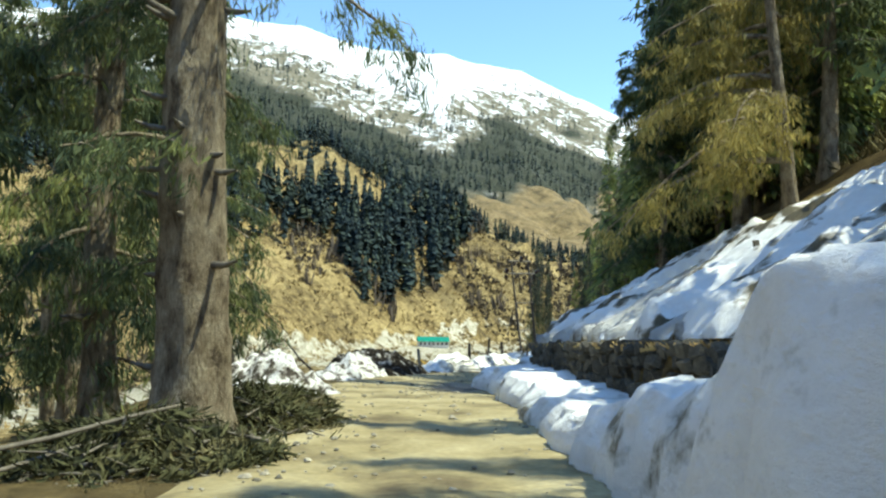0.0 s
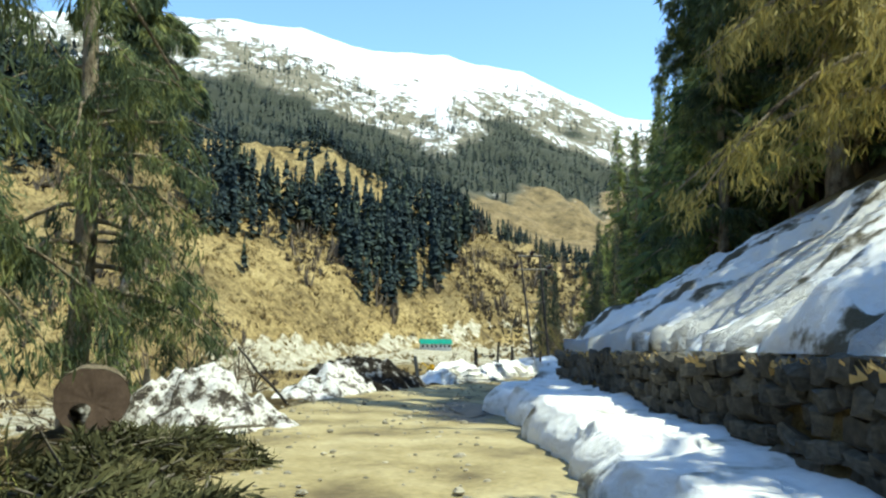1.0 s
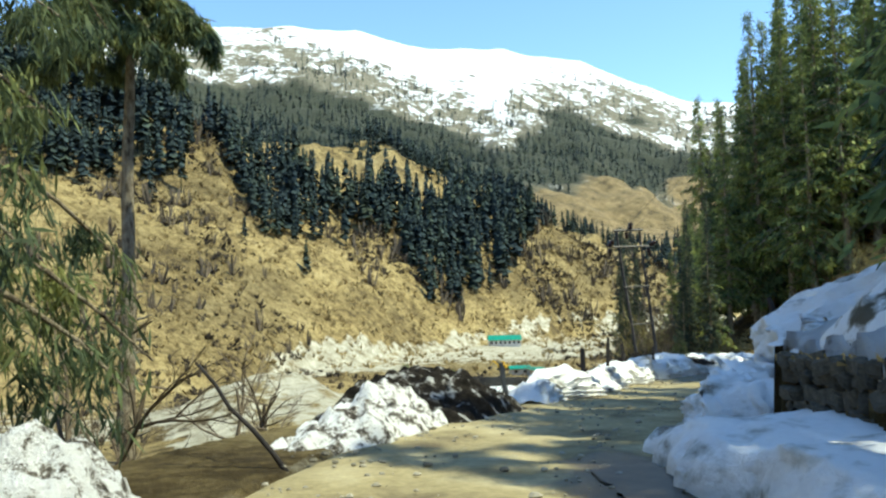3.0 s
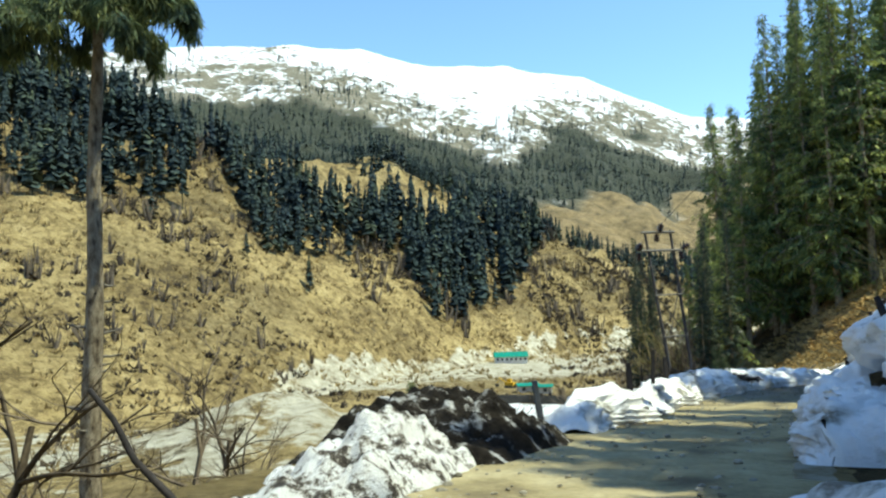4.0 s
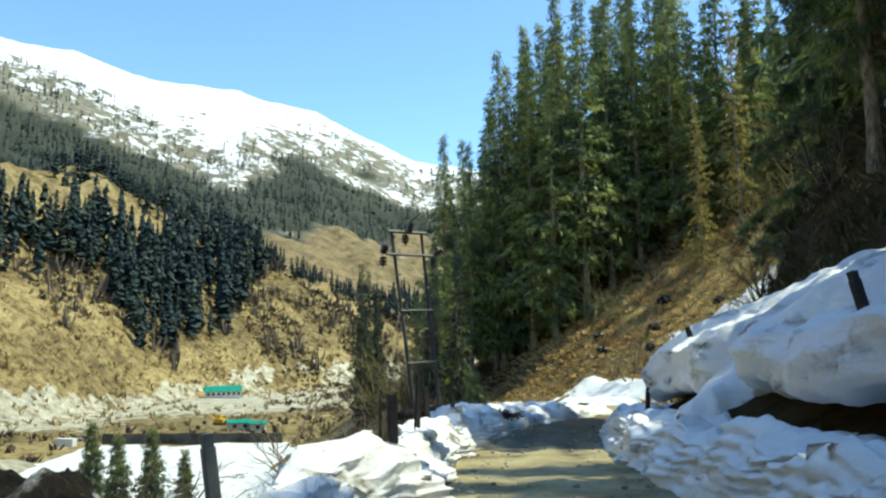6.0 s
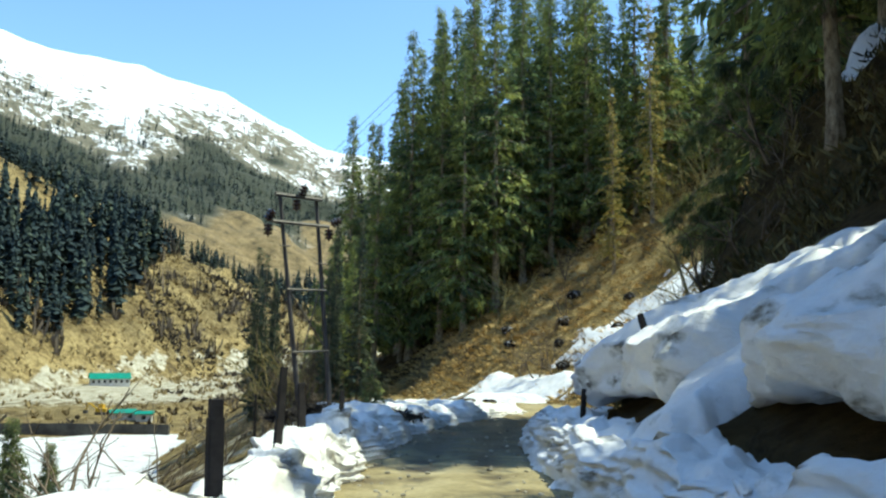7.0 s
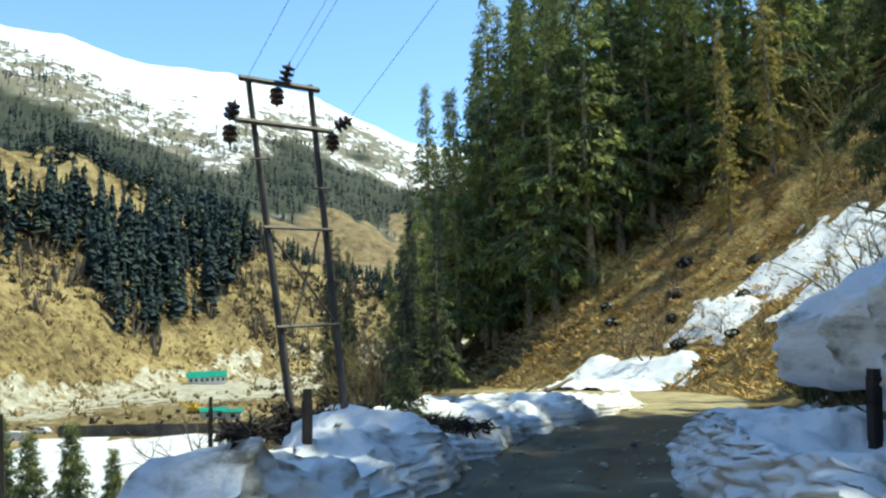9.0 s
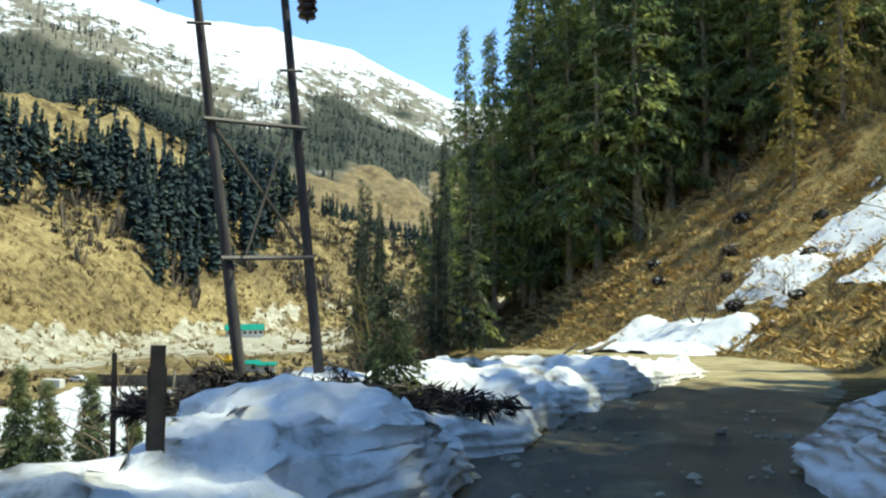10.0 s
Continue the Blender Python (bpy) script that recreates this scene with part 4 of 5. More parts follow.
cedar("cedar_tree", 2, -7.4, 16.8, 24, 0.36, 42, "dark cedar with low hanging green boughs", bare=0.05, stubs=6, dense=1.15, size=0.24, each=24)
cedar("cedar_tree", 3, -9.6, 20.5, 25, 0.40, 42, "dark cedar with low hanging green boughs", bare=0.08, stubs=6, dense=1.1, size=0.24, each=24)
cedar("cedar_tree", 4, -10.4, 14.2, 22, 0.34, 44, "dark cedar with low hanging green boughs", bare=0.04, stubs=3, dense=1.4)
cedar("cedar_tree", 5, -9.8, 28.2, 24, 0.34, [(3.8 + 0.42 * i, [95, 140, 70, 160, 115, 40, 250, 85, 130][i % 9] + 7 * (i % 4), 4.2 - 0.07 * i) for i in range(18)] + [(2.6, 110, 2.2), (3.6, 60, 2.6), (3.2, 160, 2.0)], "cedar with a pale sunlit trunk and long drooping boughs", stubs=14, dense=0.75, size=0.26)
cedar("cedar_tree", 6, -20.6, 57.0, 44, 0.55, 46, "tall cedar with a bare lower trunk and broken stubs", bare=0.68, stubs=34, size=0.6, dense=1.2)
cedar("cedar_tree", 7, -15.5, 30.5, 21, 0.30, 34, "cedar with thin drooping boughs", bare=0.15, stubs=5, dense=1.1)
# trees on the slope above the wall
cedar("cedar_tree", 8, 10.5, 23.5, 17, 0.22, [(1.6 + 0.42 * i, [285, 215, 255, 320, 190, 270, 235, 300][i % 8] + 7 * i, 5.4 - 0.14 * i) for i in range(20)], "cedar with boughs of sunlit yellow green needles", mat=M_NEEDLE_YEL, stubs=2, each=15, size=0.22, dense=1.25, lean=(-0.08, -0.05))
DARK_CEDAR = cedar("cedar_tree", 9, 11.6, 30.0, 26, 0.32, 46, "dark cedar on the slope above the wall", bare=0.12, stubs=3, dense=1.3, reach=0.20)
cedar("cedar_tree", 11, 16.0, 37.0, 26, 0.36, 40, "dark cedar on the slope above the wall", bare=0.10, stubs=3, dense=1.1, reach=0.17)
cedar("cedar_tree", 12, 12.8, 25.5, 21, 0.28, 38, "dark cedar on the slope above the wall", bare=0.14, stubs=3, dense=1.2, reach=0.18)
cedar("cedar_tree", 13, 25.0, 61.5, 27, 0.30, 46, "dark cedar on the steep bank above the snow", bare=0.2, stubs=3, dense=1.1, reach=0.15)
for i, (x, y, sc) in enumerate([(35, 71, 1.0), (12.4, 34.5, 0.8), (15.5, 32.5, 0.9), (9.8, 34.5, 0.6), (36, 77, 1.1), (40.5, 81, 1.0), (34, 64, 1.15)]):
    t = copy_thing(DARK_CEDAR, Matrix())
    tagged(t, "dark cedar on the steep bank above the road", "tree", "cedars above the bank")
    place(t, x, y, 67 * i % 360, sc, -0.1)
# the wood above the bank; many firs stand unseen, added to shade road and snow
_rw = np.random.RandomState(19)
_shade_wood = [(13.5, 28, 1, 0.8), (10.8, 38.5, 3, 1.0), (14.5, 39.5, 0, 0.7), (11.0, 13.5, 3, 0.95), (13.8, 8.0, 1, 0.8), (12.2, 5.5, 3, 1.0),
         (40, 76, 1, 1.0), (30.5, 63, 2, 1.2), (33.5, 69, 2, 1.25), (29.5, 57.5, 2, 1.05), (38.5, 74, 2, 1.3), (14, 36.5, 0, 0.85), (17.5, 38.5, 1, 1.0), (12.8, 31, 1, 0.75), (19, 42, 0, 0.9), (17, 34.5, 0, 0.85), (11.6, 40, 1, 0.7), (21, 46.5, 1, 1.0), (13.4, 42, 0, 0.8), (16, 46.5, 1, 0.9), (38, 75, 1, 0.9), (40, 70, 0, 1.0), (46, 80, 0, 0.95), (52, 80, 1, 1.1), (58, 86, 0, 1.2),
         (20.5, 49, 0, 0.85), (27.5, 56.5, 0, 1.2), (31, 58, 1, 1.3), (11.5, 2.0, 3, 0.85), (14.5, -2.5, 3, 1.0), (10.5, -2.0, 3, 0.8), (38, 58, 0, 0.8), (44, 62, 1, 0.9), (15.5, 43.5, 1, 0.75), (20, 43, 0, 0.85), (18, 47, 3, 1.0), (23.5, 48.5, 1, 0.95), (33, 63, 3, 0.9)]
for _ in range(300):
    s, d = _rw.uniform(30, 46), _rw.uniform(15, 32)
    x, y = (float(v) for v in FOOT.at(S0 + s, d))
    if len(_shade_wood) < 46 and all((x - a) ** 2 + (y - c) ** 2 > 5.5 ** 2 for a, c, _, _ in _shade_wood):
        _shade_wood.append((x, y, int(_rw.randint(4)), _rw.uniform(0.6, 0.85)))
for x, y, k, sc in _shade_wood:
    t = copy_thing(FIRS[k], Matrix())
    tagged(t, FIR_LABEL, "tree", "firs of the roadside wood")
    place(t, x, y, x * 37 % 360, sc, -0.3)

for x, y, k, sc in [(19.2, 161, 4, 0.9), (20.6, 164, 4, 1.02), (21.6, 159.5, 4, 0.8), (20, 168, 4, 1.1), (22.6, 166, 4, 0.9), (25, 139, 4, 0.8), (27, 144, 4, 1.0), (26.2, 141, 4, 0.7), (28.6, 138, 4, 0.95), (30, 146, 3, 1.05), (29, 151, 0, 0.7), (31.5, 153, 1, 0.8), (26, 152, 3, 0.8), (30, 158, 1, 0.9), (33, 166, 0, 0.8), (38.6, 180, 2, 1.35), (41.2, 184, 4, 1.6), (38.5, 163, 2, 1.15), (46, 174, 0, 1.5), (47, 156, 0, 1.5), (49.5, 163, 0, 1.65), (48.5, 150, 1, 1.6), (54, 150, 2, 1.5), (53, 158, 1, 1.8), (46.5, 165, 1, 1.55)]:
    if sc:
        t = copy_thing(FIRS[k], Matrix()) if k in _used else FIRS[k]
        _used.add(k)
        tagged(t, FIR_LABEL, "tree", "firs of the roadside wood")
        place(t, x, y, x * 37 % 360, sc, -0.3)
YOUNG = conifer("young_fir", 95, 5.0, 1.05, 0.06, 0.03, 190, 18, 0.26, M_NEEDLE)
for x, y, sc in [(-11.5, 149, 2.5), (-15.6, 148, 2.3), (-7.2, 150, 1.9), (-19.5, 152, 2.2)]:
    t = YOUNG if sc == 2.5 else copy_thing(YOUNG, Matrix())
    tagged(t, "young dark green fir on the valley floor", "tree", "young firs in the valley")
    place(t, x, y, x * 91 % 360, sc, -0.1)
SAPLING = conifer("fir_sapling", 96, 2.2, 0.55, 0.03, 0.02, 90, 14, 0.16, M_NEEDLE)
tagged(SAPLING, "dark fir sapling standing among twigs on the snow bank", "tree")
place(SAPLING, 9.75, 70.4, 40, 1.0, 0.35)

# ---- shrubs ----
SHRUBS = [shrub("shrub", 60 + i, h, n, None, 0.55, d) for i, (h, n, d) in enumerate([(2.2, 5, 3), (3.0, 4, 3), (1.6, 7, 2), (5.5, 2, 4)])]
_rnd = random.Random(21)
_first = set()


def put_shrub(k, x, y, size, label, group):
    t = SHRUBS[k] if k not in _first else copy_thing(SHRUBS[k], Matrix())
    _first.add(k)
    tagged(t, label, "shrub", group)
    place(t, x, y, _rnd.uniform(0, 360), size, 0.0)


for s, u in [(47, -6.2), (50, -6.8), (52, -5.6), (56, -6.6), (59, -7.5), (62, -8.6), (65, -9.6), (67, -10.6), (70, -11.5), (73, -11.0), (63, -10.5), (58, -9.0), (54, -8.4), (49, -8.0), (76, -10.5), (80, -9.5), (84, -9.0), (61, -12), (66, -13)]:
    x, y = ROAD.at(S0 + s, u)
    put_shrub(_rnd.choice([0, 1, 2]), float(x), float(y), _rnd.uniform(0.6, 1.1), "leafless brown shrub on the valley edge", "shrubs on the valley edge")
for x, y, sz in [(x + 7.5, y + 38, sz * 1.15) for x, y, sz in [(13.2, 105, 1.9), (14.5, 108, 2.1), (15.2, 104.5, 1.6), (17.0, 109, 1.9), (13.8, 112, 2.2), (18.5, 111, 1.7), (9.5, 101, 1.2), (12, 99, 1.1), (15.5, 101, 1.2), (20, 115, 2.0), (19.5, 108, 1.6)]]:
    put_shrub(3, x, y, sz, "tall leafless brown tree below the road", "bare trees below the road")
for x, y, sz in [(22.5, 66, 0.8), (21.5, 62.5, 0.7), (25, 64.5, 1.0), (46, 118, 1.2), (47, 121.5, 1.1), (44.8, 124, 0.9)]:
    put_shrub(3, x, y, sz, "leafless pale brown tree on the slope", "bare trees on the slope")
M_GOLDTWIG = surface("pale_yellow_twigs", [(0.3, (0.20, 0.17, 0.07)), (0.7, (0.46, 0.40, 0.18))], 1.0, 4, 0.4, 0.9, 0.1, 0.0)
GOLD = [shrub("bare_tree", 80 + i, h, n, M_GOLDTWIG, 0.5, 4) for i, (h, n) in enumerate([(5.0, 5), (7.5, 3)])]
for i, (x, y, k, sz) in enumerate([(29.5, 75, 0, 0.9), (25.2, 69.5, 1, 0.7), (33, 80, 1, 0.8), (36, 83.5, 0, 1.0), (41, 79, 0, 0.9), (43, 81, 1, 0.8), (45, 84, 0, 1.0), (47, 86, 1, 0.9), (44, 77, 0, 1.0), (50, 90, 0, 1.2), (74, 127, 0, 1.6), (78, 131, 1, 1.5), (70, 124, 1, 1.2), (66, 120, 0, 1.3), (82, 134, 1, 1.7), (72, 131, 0, 1.7), (62, 117, 0, 1.1), (21.6, 150, 1, 1.7), (22.6, 146, 0, 2.0), (23.6, 152, 1, 1.6), (20.8, 154, 1, 1.5), (50, 141, 1, 1.0), (51.5, 138, 1, 0.9), (53, 144, 1, 1.1)]):
    t = GOLD[k] if i in (0, 1) else copy_thing(GOLD[k], Matrix())
    tagged(t, "leafless tree with pale yellow twigs beside the road", "tree", "pale bare trees on the slope")
    place(t, x, y, x * 53 % 360, sz)
# conifers whose golden light is put into the needle colour
SUNLIT_CONIFER = conifer("larch_tree", 91, 30, 3.4, 0.30, 0.10, 150, 12, 0.6, M_NEEDLE_YEL)
for i, (x, y, sz) in enumerate([(72, 134, 1.15), (80, 140, 1.1), (63, 131, 0.9)]):
    t = SUNLIT_CONIFER if i == 0 else copy_thing(SUNLIT_CONIFER, Matrix())
    tagged(t, "tall conifer tinted sunlit yellow green at the edge of the wood", "tree", "pale conifers of the wood")
    place(t, x, y, x * 53 % 360, sz, -0.2)
for _ in range(46):
    s, d = _rnd.uniform(96, 160), _rnd.uniform(1.5, 30)
    x, y = FOOT.at(S0 + s, d)
    put_shrub(_rnd.choice([0, 1, 1, 2, 3]), float(x), float(y), _rnd.uniform(0.7, 1.5), "leafless shrub on the dry grass slope", "shrubs on the dry slope")
for _ in range(110):
    s, d = _rnd.uniform(69, 99), _rnd.uniform(2.5, 22)
    x, y = FOOT.at(S0 + s, d)
    put_shrub(_rnd.choice([0, 1, 2, 2]), float(x), float(y), _rnd.uniform(0.6, 1.3), "tangled brown scrub on the steep dark bank", "scrub on the dark bank")
for x, y, sz in [(-9.5, 34, 1.0), (-11, 38, 1.2), (-8.5, 40, 0.9), (-14, 42, 1.3), (-7.5, 30, 0.8), (-16, 48, 1.4), (-13, 36, 1.5), (-18, 40, 1.6), (-22, 46, 1.5), (-10, 46, 1.1), (-20, 64, 1.4), (-26, 58, 1.5), (-11, 52, 1.2)]:
    put_shrub(_rnd.choice([0, 1, 3]), x, y, sz, "leafless shrub on the slope below the road", "shrubs below the road")


def scrub(name, n, mat, label, seed, az_lim, low, high, size, tall=1.0, thin=0.25):
    """Countless bushes and tufts on the far slope, in one mesh."""
    rnd = np.random.RandomState(seed)
    az = rnd.uniform(az_lim[0], az_lim[1], n)
    r = np.sqrt(rnd.uniform(120 ** 2, 800 ** 2, n))
    x, y = CENTRE[0] + np.sin(np.radians(az)) * r, CENTRE[1] + np.cos(np.radians(az)) * r
    z, g, sn, _, el, _, _, base, top = ground_z(x, y, True)
    d = FOOT.su(x, y)[1]
    keep = (d < -12) & ((r > base - 60) | ((z < -10) & (r > 90))) & (r < top) & (el < np.interp(az, WOOD_LOW_AZ, WOOD_LOW_EL) + 3.0) & (sn < 0.5) & (mound_z(x, y) < 0.5) & ~((np.abs(x + 5) < 17) & (y > 375) & (y < 436)) & (fbm(x, y, 42, 3) > low) & (fbm(x, y, 42, 3) < high) & ((r > base + 4) | (rnd.rand(n) < thin))
    V, Fc = [], []
    for i in np.where(keep)[0]:
        s = size * rnd.uniform(0.4, 1.6) * (0.75 + r[i] / 420)
        for j in range(7):
            th, k0 = rnd.uniform(0, 6.28), len(V)
            bx, by = x[i] + rnd.normal(0, 0.25 * s), y[i] + rnd.normal(0, 0.25 * s)
            tx, ty, tz = bx + rnd.normal(0, 0.45 * s), by + rnd.normal(0, 0.45 * s), s * rnd.uniform(0.4, 1.3) * tall
            w = s * rnd.uniform(0.08, 0.3)
            V += [(bx - w * math.cos(th), by - w * math.sin(th), z[i] - 0.3), (bx + w * math.cos(th), by + w * math.sin(th), z[i] - 0.3), (tx + w * math.cos(th), ty + w * math.sin(th), z[i] + 0.7 * tz), (tx, ty, z[i] + tz)]
            Fc.append((k0, k0 + 1, k0 + 2, k0 + 3))
    return tagged(mesh_object(name, V, Fc, mat, smooth=False), label, "scrub", kind="stuff")


M_SCRUB = surface("brown_scrub", [(0.3, (0.055, 0.045, 0.038)), (0.7, (0.14, 0.11, 0.075))], 0.2, 10, 0.5, 0.95, 0.1, 0.0, island=0.7)
M_TUFT = surface("dry_tufts", [(0.3, (0.26, 0.19, 0.08)), (0.7, (0.45, 0.34, 0.16))], 0.2, 10, 0.4, 0.95, 0.1, 0.0, island=0.6)
scrub("hillside_scrub", 26000, M_SCRUB, "brown leafless scrub scattered on the far hillside", 31, (-46, 13), 0.0, 9, 1.15, 0.75)
scrub("hillside_tufts", 22000, M_TUFT, "dry straw coloured tufts on the far hillside", 32, (-46, 13), -9, 9, 0.8)
scrub("bare_saplings", 2600, M_TWIG, "thin leafless trees on the far hillside", 33, (-46, 13), -0.05, 9, 1.3, 3.0, 0.0)


# ---- stone wall ----
def stone_wall():
    root = new("stone_wall")
    tagged(root, "dry stone retaining wall of dark rough blocks", "wall", kind="structure")
    rnd = np.random.RandomState(14)
    shapes = []
    for i in range(14):
        bm = bmesh.new()
        bmesh.ops.create_cube(bm, size=1.0)
        bmesh.ops.bevel(bm, geom=bm.edges[:], offset=0.16, segments=1, affect="EDGES")
        for v in bm.verts:
            v.co += Vector(rnd.normal(0, 0.075, 3))
        me = bpy.data.meshes.new("stone")
        bm.to_mesh(me); bm.free()
        me.materials.append(M_STONE)
        shapes.append(me)
    # the backing that holds the stones
    bk = bmesh.new()
    bmesh.ops.create_cube(bk, size=1.0)
    for v in bk.verts:
        y = 4.0 if v.co.y < 0 else 33.4
        v.co = Vector((4.22 + 0.28 * v.co.x, y, float(road_z(S0 + y)) + (1.62 if v.co.z > 0 else -0.3)))
    part("backing", bk, M_DARK_SOIL, root)
    count = 0
    h0 = 0.0
    rows = [0.26, 0.22, 0.3, 0.2, 0.28, 0.24, 0.26]
    for h in rows:
        y = 4.0 + rnd.uniform(0, 0.4)
        while y < 33.2:
            L = rnd.uniform(0.18, 0.62)
            if y < 8 or count >= 560:
                y += L
                continue
            ob = new("stone", shapes[rnd.randint(14)])
            ob.parent = root
            zb = float(road_z(S0 + y)) + h0 + h / 2 - 0.05
            ob.matrix_basis = pose(3.95 + rnd.normal(0, 0.05), y + L / 2, zb + rnd.normal(0, 0.03), rnd.normal(0, 9), rnd.normal(0, 9), rnd.normal(0, 9)) @ Matrix.Diagonal((0.34, L * 1.0, h * rnd.uniform(0.78, 1.12), 1))
            count += 1
            y += L
        h0 += h
    # the end of the wall, which turns in
    h0 = 0.0
    for h in rows:
        x = 4.05
        while x < 5.6:
            L = rnd.uniform(0.3, 0.6)
            ob = new("stone", shapes[rnd.randint(14)])
            ob.parent = root
            ob.matrix_basis = pose(x + L / 2, 33.3, float(road_z(S0 + 33.3)) + h0 + h / 2 - 0.05, 0, 0, rnd.normal(0, 4)) @ Matrix.Diagonal((L, 0.34, h * 1.03, 1))
            x += L
        h0 += h


# ---- pole with insulators ----
def bar(name, a, b, w, mat, parent, sides=4, label=""):
    v, f = [], []
    tube(v, f, [a, b], [w, w], sides)
    f += [tuple(range(sides))[::-1], tuple(range(sides, 2 * sides))]
    return mesh_object(name, v, f, mat, parent, smooth=sides > 6, label=label)


def insulator(name, top, down, parent):
    """A string of porcelain discs on a short rod."""
    prof = [(0.0, 0.015), (0.06, 0.02), (0.07, 0.11), (0.13, 0.14), (0.15, 0.05), (0.19, 0.05), (0.20, 0.12), (0.27, 0.15), (0.29, 0.05), (0.33, 0.05), (0.34, 0.11), (0.40, 0.13), (0.43, 0.03), (0.52, 0.012)]
    prof = [(1.15 * t, 1.4 * r) for t, r in prof]
    v, f = [], []
    d = np.array(down, float) / np.linalg.norm(down)
    tube(v, f, [np.array(top) + d * t for t, _ in prof], [r for _, r in prof], 12)
    return mesh_object(name, v, f, M_INSUL, parent, label="dark brown porcelain insulator")


def h_pole():
    root = new("power_pole")
    tagged(root, "leaning twin wooden power pole with steel crossbars", "power pole")
    lb, lt, rb, rt = (np.array(p) for p in ((7.55, 72.4, -4.3), (6.32, 72.6, 5.72), (8.95, 73.1, -4.2), (8.0, 73.3, 5.82)))

    def on(a, b, z):
        return a + (b - a) * (z - a[2]) / (b[2] - a[2])

    for a, b in ((lb, lt), (rb, rt)):
        v, f = [], []
        zs = np.linspace(0, 1, 9)
        tube(v, f, [a + (b - a) * k for k in zs], [0.115 - 0.04 * k for k in zs], 12)
        mesh_object("pole", v, f, M_POLE, root)
    for z, e0, e1, w in ((5.62, 0.25, 0.25, 0.085), (4.48, 0.50, 0.55, 0.075), (1.72, 0.12, 0.2, 0.045), (-0.82, 0.1, 0.1, 0.045)):
        a, b = on(lb, lt, z), on(rb, rt, z + 0.05)
        u = (b - a) / np.linalg.norm(b - a)
        bar("crossbar", a - u * e0 + (0, -0.14, 0), b + u * e1 + (0, -0.14, 0), w, M_STEEL, root)
    bar("brace", on(lb, lt, 1.7) + (0, -0.1, 0), on(rb, rt, -0.75) + (0, -0.1, 0), 0.035, M_STEEL, root)
    bar("brace", on(rb, rt, 1.7) + (-0.2, -0.16, 0), on(lb, lt, -0.75) + (0.35, -0.16, 0), 0.03, M_STEEL, root)
    for a, b, z in ((lb, lt, 3.5), (rb, rt, 2.9)):
        p = on(a, b, z)
        bar("clamp", p - (0.22, 0.13, 0), p + (0.22, -0.13, 0), 0.03, M_STEEL, root)
    a, b = on(lb, lt, 5.62), on(rb, rt, 5.67)
    m = (a + b) / 2
    insulator("insulator", m + (0.10, -0.1, 0.02), (0.25, -0.4, 1.0), root)
    insulator("insulator", m + (-0.10, -0.14, -0.08), (0, -0.1, -1), root)
    a, b = on(lb, lt, 4.48), on(rb, rt, 4.53)
    insulator("insulator", a + (-0.62, -0.1, 0.0), (0.3, -0.6, 0.9), root)
    insulator("insulator", a + (-0.60, -0.14, -0.08), (0, -0.1, -1), root)
    insulator("insulator", b + (0.52, -0.12, 0.05), (1.0, -0.5, 0.55), root)
    insulator("insulator", b + (0.45, -0.14, -0.08), (0, -0.1, -1), root)
    ends_ = [m + (0.2, -0.3, 0.5), np.array(a) + (-0.5, -0.4, 0.4), np.array(b) + (0.9, -0.35, 0.3), m + (-0.1, 0.1, -0.4)]
    return ends_


def wire(a, b, sag, mat=M_STEEL):
    v, f = [], []
    ks = np.linspace(0, 1, 24)
    tube(v, f, [np.array(a) + (np.array(b) - np.array(a)) * k - np.array((0, 0, 4 * sag * k * (1 - k))) for k in ks], [0.007] * 24, 4)
    return tagged(mesh_object("power_cable", v, f, mat), "thin dark overhead power cable", "cable", "power cables")


for p in h_pole():
    wire(p, np.array(p) + (20.0, -62.0, 29.0), 1.6)


# ---- posts ----
def post(x, y, z0, z1, w, turn, tilt, label, mat=None):
    """A squared post with a worn, chamfered head."""
    bm = bmesh.new()
    bmesh.ops.create_cube(bm, size=1.0)
    bmesh.ops.bevel(bm, geom=bm.edges[:], offset=0.10, segments=2, affect="EDGES")
    h = z1 - z0
    for v in bm.verts:
        v.co = Vector((v.co.x * w, v.co.y * w * 0.8, (v.co.z + 0.5) * h))
    ob = part("post", bm, mat or M_POST, None)
    ob.matrix_basis = pose(x, y, z0, tilt[0], tilt[1], turn)
    return tagged(ob, label, "post", "posts along the road")


# ---- building across the river ----
def box(name, x0, x1, y0, y1, z0, z1, mat, parent, label=""):
    bm = bmesh.new()
    bmesh.ops.create_cube(bm, size=1.0)
    for v in bm.verts:
        v.co = Vector((x0 if v.co.x < 0 else x1, y0 if v.co.y < 0 else y1, z0 if v.co.z < 0 else z1))
    return part(name, bm, mat, parent, label)


